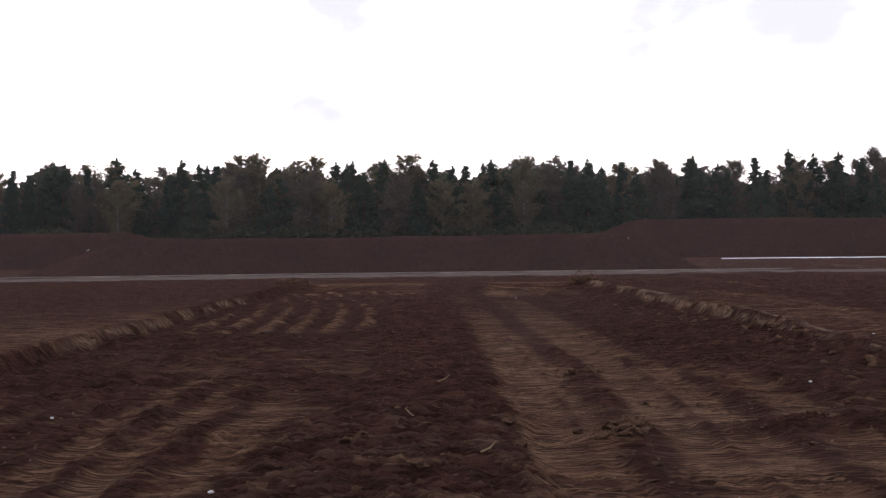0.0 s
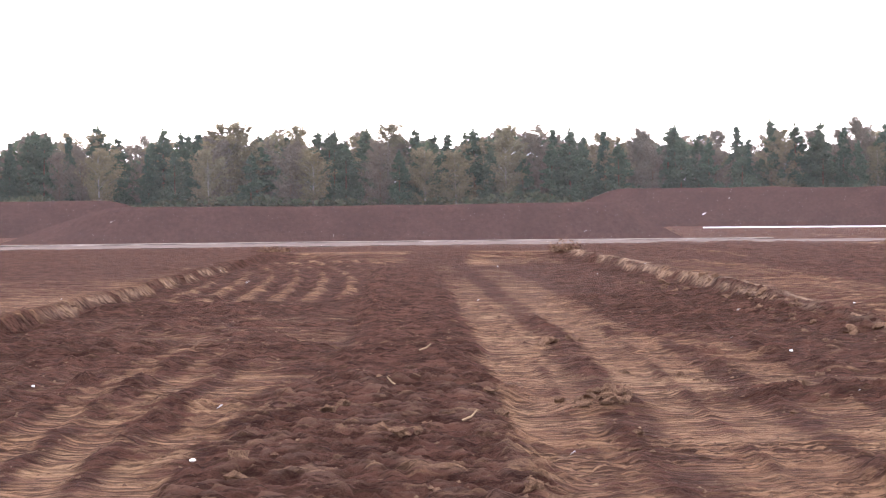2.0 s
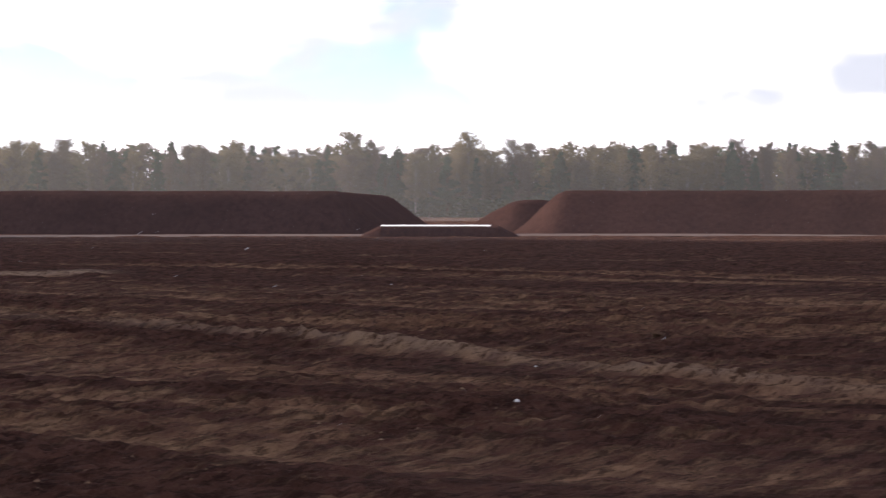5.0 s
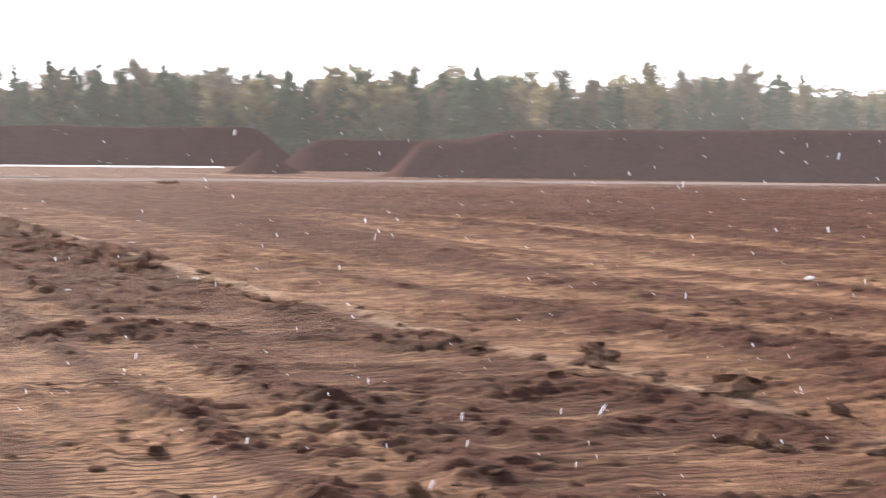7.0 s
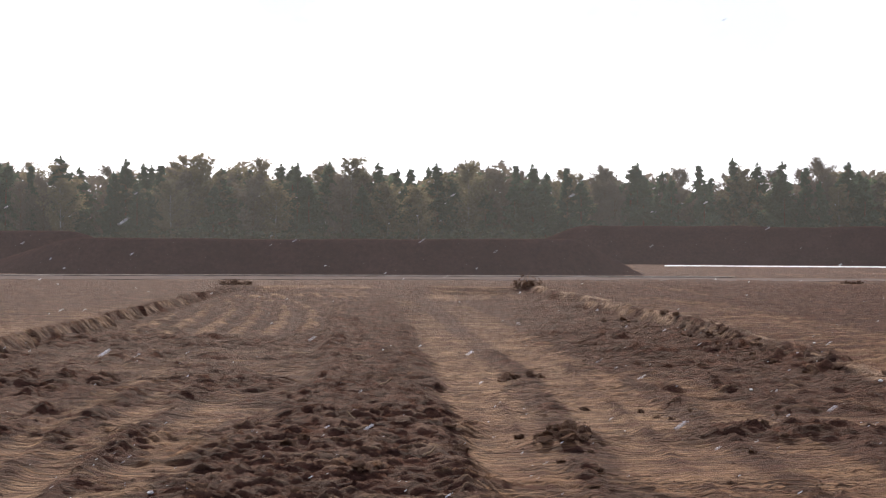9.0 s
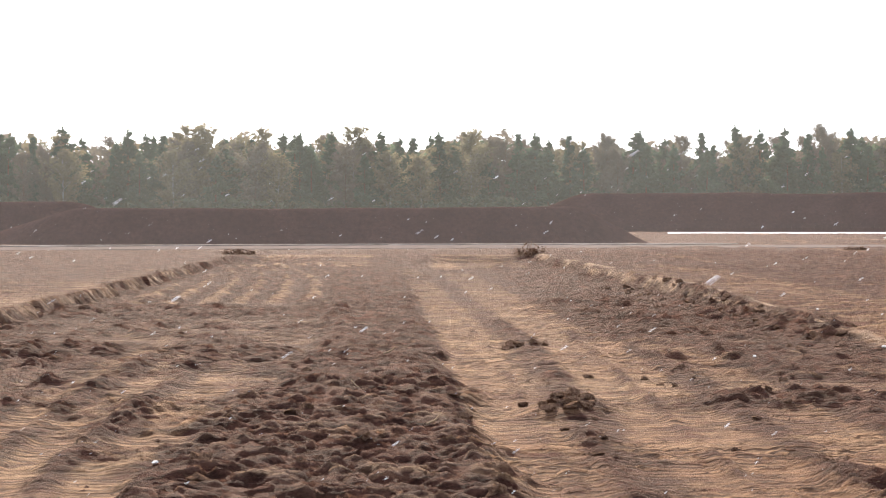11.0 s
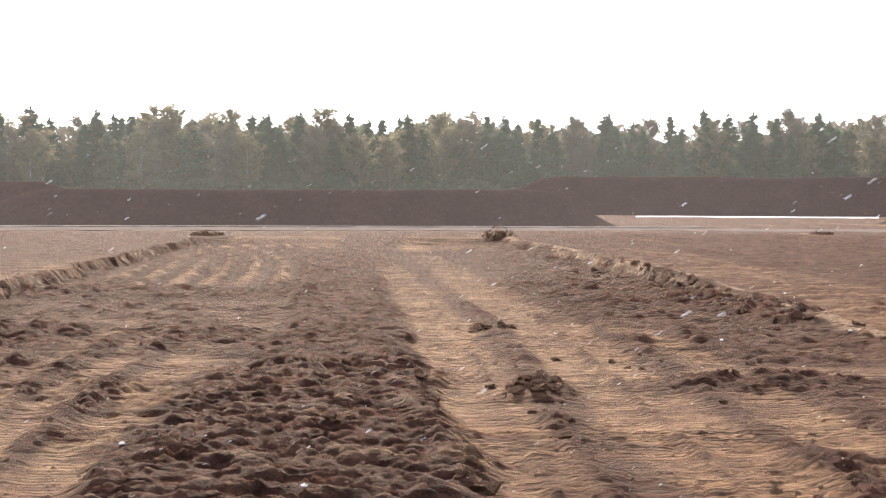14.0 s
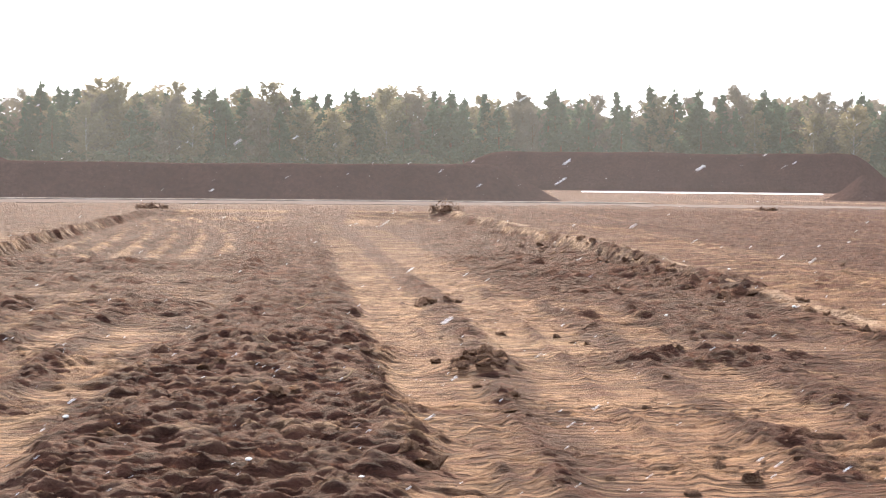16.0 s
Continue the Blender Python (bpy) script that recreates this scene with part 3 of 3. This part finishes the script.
peat_stack(-34.0, -5.6, 236, 4.15, 18, "red-brown peat stack half hidden behind another", 9.0, 14.0, seed=5)
peat_stack(1.4, 16.4, 312, 6.0, 22, "tall red-brown peat stack beyond the white sheet", 20.0, 11.0, seed=8)
peat_stack(13.3, 16.2, 205, 2.9, 10, "small peaked heap of peat with a sunlit flank", 5.5, 6.0, seed=11)
peat_stack(16.9, 34.9, 190, 3.55, 66, "long dark peat stack with a stepped crest", 6.0, 7.5, ((11.5, 5.0, 1.0),), -18, seed=14)
peat_stack(14.4, 21.5, 236, 3.8, 14, "low peat stack between two taller ones", 8.0, 6.0, seed=27)
peat_stack(37.5, 54.0, 184, 3.2, 70, "long dark peat stack with one lower end", 5.0, 6.0, ((9.5, 4.0, 0.7),), -11, seed=17)
peat_stack(56.4, 80.0, 176, 3.9, 16, "dark peat stack with a sunlit tan end", 6.0, 7.0, seed=20)
peat_stack(55.4, 60.0, 200, 3.2, 14, "peat stack showing behind another stack's end", 7.0, 7.0, seed=23)


# ---- trees ----
def tube(verts, faces, path, radii, sides=6):
    base = len(verts)
    for p, r in zip(path, radii):
        for k in range(sides):
            a = 2 * math.pi * k / sides
            verts.append((p[0] + r * math.cos(a), p[1] + r * math.sin(a), p[2]))
    for i in range(len(path) - 1):
        for k in range(sides):
            k2 = (k + 1) % sides
            faces.append((base + i * sides + k, base + i * sides + k2, base + (i + 1) * sides + k2, base + (i + 1) * sides + k))


def clump(verts, faces, rng, p, size, droop=0.0, thin=1.0):
    """One small spray of leaves or needles: a pointed blade."""
    a, tilt = rng.uniform(0, 2 * math.pi), rng.uniform(-0.9, 0.9)
    d = Vector((math.cos(a), math.sin(a), tilt - droop)).normalized()
    side = d.cross(Vector((rng.uniform(-1, 1), rng.uniform(-1, 1), rng.uniform(-1, 1)))).normalized() * size * 0.46 * thin
    base = len(verts)
    p = Vector(p)
    root = p - d * size * 0.35
    verts.extend([tuple(root + side), tuple(p + d * size), tuple(root - side)])
    faces.append((base, base + 1, base + 2))


def tree_meshes(kind, seed):
    """Trunk and crown of one tree about 18 m tall."""
    rng = random.Random(seed)
    H = 18.0
    tv, tf, cv, cf = [], [], [], []
    bend = (rng.uniform(-0.4, 0.4), rng.uniform(-0.4, 0.4))

    def axis(z):
        return Vector((bend[0] * (z / H) ** 2, bend[1] * (z / H) ** 2, z))
    thick = {"pine": 0.20, "spruce": 0.18, "birch": 0.14, "alder": 0.13}[kind]
    zs = [-0.5, 1, 4, 7, 10, 13, 15.5, 17.3]
    tube(tv, tf, [axis(z) for z in zs], [thick * (1.15 - z / H) + 0.015 for z in zs])

    def limb(z, a, length, rise, sprays, size, droop=0.0, thin=1.0, r=0.05):
        p0 = axis(z)
        end = p0 + Vector((math.cos(a) * length, math.sin(a) * length, rise))
        midp = p0.lerp(end, 0.5) + Vector((0, 0, 0.08 * length))
        tube(tv, tf, [p0, midp, end], [r, r * 0.6, r * 0.2], 4)
        for k in range(sprays):
            f = rng.uniform(0.08, 1.08) ** 0.8
            q = p0.lerp(end, f) + Vector((rng.gauss(0, 0.18), rng.gauss(0, 0.18), rng.gauss(0, 0.17))) * (0.6 + length * 0.36)
            clump(cv, cf, rng, q, size * rng.uniform(0.6, 1.4), droop, thin)

    if kind == "pine":
        z = 4.2
        while z < 17.2:
            f = (z - 4) / 14
            reach = 3.7 * (1 - f ** 1.15) * rng.uniform(0.72, 1.12) + 0.15
            for _ in range(3):
                limb(z + rng.uniform(-0.3, 0.3), rng.uniform(0, 6.28), reach, reach * rng.uniform(-0.05, 0.4), 74, 0.5, 0.0, 0.62)
            z += rng.uniform(0.5, 0.95)
        for _ in range(70):
            q = rng.random()
            clump(cv, cf, rng, axis(14.8 + 3.3 * q) + Vector((rng.gauss(0, 0.8), rng.gauss(0, 0.8), 0)) * (1.02 - q), 0.34)
    elif kind == "spruce":
        z = 1.0
        while z < 17.8:
            reach = 2.8 * (1 - z / 18.3) ** 0.85 * rng.uniform(0.75, 1.15) + 0.15
            for _ in range(4):
                limb(z, rng.uniform(0, 6.28), reach, -0.25 * reach, int(22 + 26 * reach), 0.38, 0.5, 0.65, 0.03)
            z += rng.uniform(0.42, 0.62)
    else:
        sparse = kind == "alder"
        z = 4.0
        while z < 17.0:
            f = (z - 4) / 14
            reach = (3.0 if sparse else 3.2) * math.sin(math.pi * min(1, 0.22 + 0.78 * f) ** 0.9) ** 0.6 * rng.uniform(0.6, 1.15) + 0.3
            for _ in range(3):
                limb(z, rng.uniform(0, 6.28), reach, reach * rng.uniform(0.5, 1.2), 66 if sparse else 78, 0.62 if sparse else 0.34,
                     -0.7 if sparse else 0.3, 0.22 if sparse else 0.8, 0.04)
            z += rng.uniform(0.5, 0.8)
        for _ in range(45):
            clump(cv, cf, rng, axis(17) + Vector((rng.gauss(0, 0.5), rng.gauss(0, 0.5), rng.gauss(0.2, 0.7))), 0.4, -0.5, 0.3 if sparse else 0.8)
    leaf = {"pine": PINE_GREEN, "spruce": SPRUCE_GREEN, "birch": BIRCH_GOLD, "alder": TWIG_BROWN}[kind]
    bark = BIRCH_BARK if kind == "birch" else PINE_BARK
    return mesh_from("trunk", tv, tf, bark, True), mesh_from("crown", cv, cf, leaf)


TREE_WORDS = {
    "pine": ("pine_tree", "green pine with an open uneven crown at the wood's edge", "pine"),
    "spruce": ("spruce_tree", "dark slender spruce with a pointed top at the wood's edge", "spruce"),
    "birch": ("birch_tree", "birch with thin yellow-brown autumn leaves and pale trunk", "birch"),
    "alder": ("alder_tree", "bare grey-brown alder with fine upright twigs", "alder")}
TREES = {}


def plant(kind, az, dist, tall, rng):
    """Stands a copy of one of the tree models on the ground."""
    if kind not in TREES:
        TREES[kind] = []
        for k in range(3):
            name, label, cat = TREE_WORDS[kind]
            root = tagged(new(name), label, cat, "trees of the wood")
            trunk, crown = tree_meshes(kind, 40 + 7 * k + len(TREES) * 31)
            part("trunk", trunk, root)
            part("crown", crown, root)
            TREES[kind].append([root, False])
    slot = TREES[kind][rng.randrange(3)]
    k = tall / 18.0
    m = Matrix.Translation(bearing(az, dist, -0.2)) @ Matrix.Rotation(rng.uniform(0, 6.28), 4, "Z")
    if slot[1]:
        ob = copy_thing(slot[0], m)
    else:
        slot[1], ob = True, slot[0]
        ob.matrix_basis = m
    wide = k * rng.uniform(0.95, 1.35)
    ob.scale = (wide, wide, k)
    return ob


def edge_distance(az):
    """How far off the wood's edge is; it steps back on the right."""
    return 396 + 130 * (1 / (1 + math.exp(-(az - 31) / 1.6)))


# trees that stand out: bearing, height of the top in mrad over the eye, kind
TALL_TREES = (
    (-11.2, 37, "pine"), (-9.3, 42, "pine"), (-7.6, 41, "pine"), (-6.7, 38.5, "spruce"), (-6.0, 43.5, "birch"), (-5.4, 42, "birch"),
    (-4.0, 42, "birch"), (-2.95, 40, "pine"), (-2.1, 40.5, "pine"), (-1.5, 43, "birch"), (-0.7, 40, "pine"), (0.9, 39.5, "pine"),
    (1.75, 41, "birch"), (3.05, 40, "spruce"), (3.5, 39.5, "pine"), (4.75, 36, "birch"), (6.35, 40.5, "pine"), (8.95, 42.5, "pine"),
    (9.6, 40.5, "pine"), (10.2, 41, "pine"), (10.85, 38.5, "spruce"), (11.35, 41.5, "alder"), (12.0, 40.5, "pine"), (13.45, 38.5, "alder"),
    (14.6, 40, "pine"), (16.6, 41, "birch"), (20.5, 42, "pine"), (25.1, 43, "birch"), (27.65, 42, "alder"), (52.7, 36, "birch"), (55.9, 36, "birch"))


def make_wood():
    rng = random.Random(11)
    for az, mrad, kind in TALL_TREES:
        d = edge_distance(az) + rng.uniform(2, 10)
        plant(kind, az, d, (d * mrad / 1000 + EYE[2]) * 1.03, rng)
    az = -21.0
    while az < 76:
        for back in (0, 9, 18):
            d = edge_distance(az) + back + rng.uniform(-4, 4)
            kind = rng.choices(("pine", "spruce", "birch", "alder"), (0.46, 0.10, 0.24, 0.20) if az < 30 else (0.22, 0.08, 0.40, 0.30))[0]
            mrad = rng.uniform(34, 40) + (1.0 if back else -4)
            if az > 30:
                mrad *= 0.80
            plant(kind, az + rng.uniform(-0.4, 0.4), d, d * mrad / 1000 + EYE[2], rng)
        az += 0.80 if az < 32 else 0.62


def make_far_wood():
    """The depth of the wood behind its edge, and the thicket along its foot."""
    rng = random.Random(5)
    for name, label, mat, count, lo, hi, depth, size in (
            ("far_wood", "depth of the mixed wood behind its edge", BUSH_GREEN, 90000, 0.2, 16.3, 26, 1.25),
            ("far_thicket", "brown bare thicket within the wood", TWIG_BROWN, 80000, 0.5, 18.0, 26, 1.0),
            ("far_undergrowth", "dark young trees deep in the wood", PINE_GREEN, 40000, 0.0, 9.0, 34, 2.0),
            ("undergrowth", "low green and brown bushes along the wood's edge", BUSH_GREEN, 50000, 0.0, 5.5, -5, 0.75)):
        v, f = [], []
        table = fractal(np.arange(-23, 79, 0.1) * 1.3, np.full(1020, lo), 1.4, 3, 77)
        for _ in range(count):
            az = rng.uniform(-23, 78)
            crowd = table[int((az + 23) * 10)]
            top = hi * (0.62 + 0.6 * crowd)
            d = edge_distance(az) + (rng.uniform(20, 20 + depth) if depth > 0 else rng.uniform(depth, 6))
            z = lo + (top - lo) * rng.random() ** 0.8
            clump(v, f, rng, bearing(az, d, z), size * rng.uniform(0.6, 1.5), 0.0, 0.9)
        tagged(new(name, mesh_from(name, v, f, mat)), label, "woodland", kind="stuff")


make_wood()
make_far_wood()


# ---- haze sheets ----
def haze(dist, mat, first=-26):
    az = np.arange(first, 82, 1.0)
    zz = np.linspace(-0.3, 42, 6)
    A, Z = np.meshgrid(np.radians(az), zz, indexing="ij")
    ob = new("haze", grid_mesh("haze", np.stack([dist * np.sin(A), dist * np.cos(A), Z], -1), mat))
    return tagged(ob, "thin upright translucent sheet standing in for haze over the peat field", "haze", kind="stuff")


# sheets curved round the eye, added to veil stacks and wood like haze
haze(345, HAZE_SHEET)
haze(140, HAZE_SHEET)
# a thicker sheet, added to brighten the wood on the right
haze(375, THICK_HAZE_SHEET, 18)


# ---- clods, stones, sticks ----
def lump_mesh(name, seed, mat, flat=0.75, jag=0.5):
    """A broken lump about 1 m across."""
    rng = random.Random(seed)
    bm = bmesh.new()
    bmesh.ops.create_icosphere(bm, subdivisions=2, radius=0.5)
    off = Vector((rng.uniform(0, 50), rng.uniform(0, 50), rng.uniform(0, 50)))
    for v in bm.verts:
        k = 1 + jag * noise.noise(v.co * 3.0 + off) + 0.5 * jag * noise.noise(v.co * 7.5 + off)
        v.co = Vector((v.co.x * k, v.co.y * k, v.co.z * k * flat))
    me = bpy.data.meshes.new(name)
    bm.to_mesh(me)
    bm.free()
    me.materials.append(mat)
    return me


def surface(x, y):
    z = ground_height(np.array([[x]]), np.array([[y]]))[0]
    return float(z[0, 0])


CLODS = [lump_mesh("peat_clod", 60 + k, CLOD, 0.75, 0.95) for k in range(6)]
STONES = [lump_mesh("pale_stone", 80 + k, STONE, 0.6, 0.35) for k in range(3)]


def clod(x, y, size, rng, label="dark crumbly peat clod lying on the field"):
    ob = new("peat_clod", CLODS[rng.randrange(6)])
    ob.matrix_world = Matrix.Translation((x, y, surface(x, y) + 0.06 * size)) @ Euler(
        (rng.uniform(-0.4, 0.4), rng.uniform(-0.4, 0.4), rng.uniform(0, 6.28))).to_matrix().to_4x4() @ Matrix.Diagonal(
        (size * rng.uniform(0.8, 1.3), size * rng.uniform(0.8, 1.2), size * rng.uniform(0.7, 1.1), 1))
    return tagged(ob, label, "clod", "peat clods")


def make_clods():
    rng = random.Random(21)
    # the dumped heap beside the tracks
    for k in range(14):
        clod(2.15 + rng.gauss(0, 0.24), 27.6 + rng.gauss(0, 0.35), rng.uniform(0.12, 0.26), rng, "dark peat clod in a small dumped heap")
    for k in range(6):
        clod(2.2 + rng.gauss(0, 0.25), 41.5 + rng.gauss(0, 0.8), rng.uniform(0.15, 0.3), rng)
    # along the right bank and on the open field
    for k in range(110):
        y = 14 + 60 * rng.random() ** 1.3
        clod(right_edge(y) + rng.gauss(-0.5, 0.7), y, rng.uniform(0.08, 0.23), rng, "dark peat clod beside the dug bank")
    for k in range(30):
        y = rng.uniform(14, 60)
        clod(rng.uniform(12, 45), y, rng.uniform(0.08, 0.22), rng)
    for k in range(26):
        clod(rng.uniform(-2.5, 0.8), rng.uniform(14, 31), rng.uniform(0.08, 0.20), rng, "dark peat clod on the heaped band")
    for k in range(60):
        clod(rng.uniform(1.9, 6.5), rng.uniform(14, 34), rng.uniform(0.05, 0.14), rng)
    for x, y, s in ((3.7, 17.6, 0.18), (0.95, 18.1, 0.24), (10.2, 19.5, 0.4), (10.8, 20.6, 0.42), (11.0, 25.0, 0.4), (10.4, 23.4, 0.38)):
        clod(x, y, s, rng, "large dark peat clod lying alone")


def make_crumbs():
    """The countless small crumbs of peat, joined."""
    rng = np.random.default_rng(8)
    n = 7000
    y = 12 + 48 * rng.random(n) ** 1.4
    x = np.where(rng.random(n) < 0.55, rng.uniform(-9, 9, n), rng.uniform(9, 45, n))
    keep = np.abs(np.degrees(np.arctan2(x, y)) - 22) < 40
    x, y = x[keep], y[keep]
    z = ground_height(x[None], y[None])[0][0]
    size = 0.016 + 0.030 * rng.random(len(x)) ** 2
    verts, faces = [], []
    for cx, cy, cz, s in zip(x, y, z, size):
        b = len(verts)
        j = rng.uniform(0.6, 1.3, 6) * s
        verts += [(cx - j[0], cy, cz), (cx + j[1], cy, cz), (cx, cy - j[2], cz), (cx, cy + j[3], cz), (cx + j[0] * 0.3, cy, cz + j[4] * 0.6), (cx, cy, cz - j[5])]
        faces += [(b, b + 2, b + 4), (b + 2, b + 1, b + 4), (b + 1, b + 3, b + 4), (b + 3, b, b + 4)]
    tagged(new("peat_crumbs", mesh_from("peat_crumbs", verts, faces, CLOD)), "small loose crumbs of peat on the ground", "soil", kind="stuff")


def make_litter():
    rng = random.Random(31)
    spots = [(20.5, 36.1, 0.16), (-2.6, 21.5, 0.07), (-1.2, 41.0, 0.08), (-0.6, 17.6, 0.06), (0.35, 17.2, 0.07)]
    for k in range(22):
        az, d = rng.uniform(-12, 58), rng.uniform(22, 110)
        p = bearing(az, d)
        spots.append((p.x, p.y, rng.uniform(0.04, 0.09)))
    for x, y, s in spots:
        ob = new("pale_stone", STONES[rng.randrange(3)])
        ob.matrix_world = Matrix.Translation((x, y, surface(x, y) + 0.15 * s)) @ Matrix.Rotation(rng.uniform(0, 6.28), 4, "Z") @ Matrix.Diagonal((s, s, s, 1))
        tagged(ob, "small pale stone lying on the peat", "stone", "pale stones")
    for x, y, a in ((0.25, 24.6, 0.5), (-0.7, 30.0, 2.0), (11.6, 41.0, 1.0), (-0.4, 37.5, 0.2)):
        v, f = [], []
        tube(v, f, [(0, 0, -0.05), (0.04, 0.02, 0.08), (0.03, 0.05, 0.20)], [0.016, 0.014, 0.008], 6)
        ob = new("wooden_stick", mesh_from("wooden_stick", v, f, WOOD, True))
        ob.matrix_world = Matrix.Translation((x, y, surface(x, y) + 0.05)) @ Matrix.Rotation(a, 4, "Z") @ Matrix.Rotation(1.0, 4, "Y")
        tagged(ob, "short broken stick poking out of the peat", "stick", "broken sticks")


def shrub(az, dist, wide, tall, seed):
    rng = random.Random(seed)
    root = new("shrub")
    root.matrix_basis = Matrix.Translation(bearing(az, dist, 0.0) + Vector((0, 0, surface(*bearing(az, dist).xy) - 0.05)))
    v, f, sv, sf = [], [], [], []
    for k in range(26):
        a, r = rng.uniform(0, 6.28), wide * 0.5 * rng.random() ** 0.5
        tip = Vector((math.cos(a) * r, math.sin(a) * r * 0.6, tall * rng.uniform(0.15, 1.0) * (1.1 - r / wide)))
        tube(sv, sf, [(0.2 * tip.x, 0.2 * tip.y, 0), tip * 0.5, tip], [0.015, 0.012, 0.004], 4)
        for j in range(14):
            clump(v, f, rng, Vector((tip.x, tip.y, tip.z * rng.uniform(0.0, 1.0))) + Vector((rng.gauss(0, 0.12), rng.gauss(0, 0.1), rng.gauss(0, 0.05))), 0.16, -0.4, 0.5)
    part("stems", mesh_from("stems", sv, sf, PINE_BARK), root)
    part("foliage", mesh_from("foliage", v, f, CLOD), root)
    return tagged(root, "low dark scrubby bush by the end of the dug strip", "bush", "shrubs")


make_clods()
make_crumbs()
make_litter()
shrub(-4.65, 125, 2.0, 0.5, 1)
shrub(3.35, 121, 1.6, 0.8, 2)
shrub(12.1, 140, 1.6, 0.5, 3)


# ---- snow flurry ----
FALL = Vector((-4.6, -0.8, -3.1))


def make_flurry():
    rng = random.Random(3)
    v, f = [], []
    count = 0
    while count < 15000:
        t = rng.uniform(-0.5, 16.5)
        dist = 3.4 + 24 * rng.random() ** 0.8
        az, el = rng.uniform(-14, 64), rng.uniform(-10, 9)
        p = Vector(EYE) + bearing(az, dist, dist * math.tan(radians(el)))
        if p.z < 0.2:
            continue
        if t < 6.0 and rng.random() > 0.06:
            continue
        p = p - FALL * t
        r = rng.uniform(0.0035, 0.008)
        base = len(v)
        for k in range(6):
            a = k * math.pi / 3
            v.append((p.x + r * math.cos(a), p.y + r * math.sin(a) * 0.8, p.z + rng.uniform(-0.3, 0.3) * r))
        v.append((p.x, p.y, p.z + r * 0.6))
        v.append((p.x, p.y, p.z - r * 0.6))
        for k in range(6):
            k2 = (k + 1) % 6
            f.append((base + k, base + k2, base + 6))
            f.append((base + k2, base + k, base + 7))
        count += 1
    ob = new("snow_flurry", mesh_from("snow_flurry", v, f, SNOW))
    return tagged(ob, "fine white snowflakes driven slantwise by the wind", "snow", kind="stuff")


flurry = make_flurry()


def make_cloud():
    """The grey cloud that hides the sun at first and then drifts off it; it stands over the wood, above the view."""
    rng = random.Random(9)
    bm = bmesh.new()
    for k in range(130):
        r = rng.uniform(50, 80)
        m = Matrix.Translation((rng.uniform(-430, 85), rng.uniform(-330, 330), rng.gauss(0, 14))) @ Matrix.Diagonal((r * 1.4, r, r * 0.42, 1))
        res = bmesh.ops.create_icosphere(bm, subdivisions=2, radius=1.0, matrix=m)
        for v in res["verts"]:
            v.co += Vector((0, 0, 14 * noise.noise(v.co * 0.03)))
    me = bpy.data.meshes.new("cloud")
    bm.to_mesh(me)
    bm.free()
    me.materials.append(CLOUD)
    return tagged(new("cloud", me), "grey cloud drifting away from before the sun", "cloud")


cloud = make_cloud()
CLOUD_AT = SUN_WAY * 1150 + Vector((0, 150, 0))


def motions():
    # the cloud slides off the sun towards the left while the view is turned away
    walk(cloud, [(t, Matrix.Translation(CLOUD_AT + Vector((dx, 0, 0)))) for t, dx in ((0, 0), (4.7, -6), (5.7, -400), (6.8, -960), (16, -1100))])
    walk(flurry, [(t, Matrix.Translation(FALL * t)) for t in (0.0, 4.0, 8.0, 12.0, 16.0)])


motions()
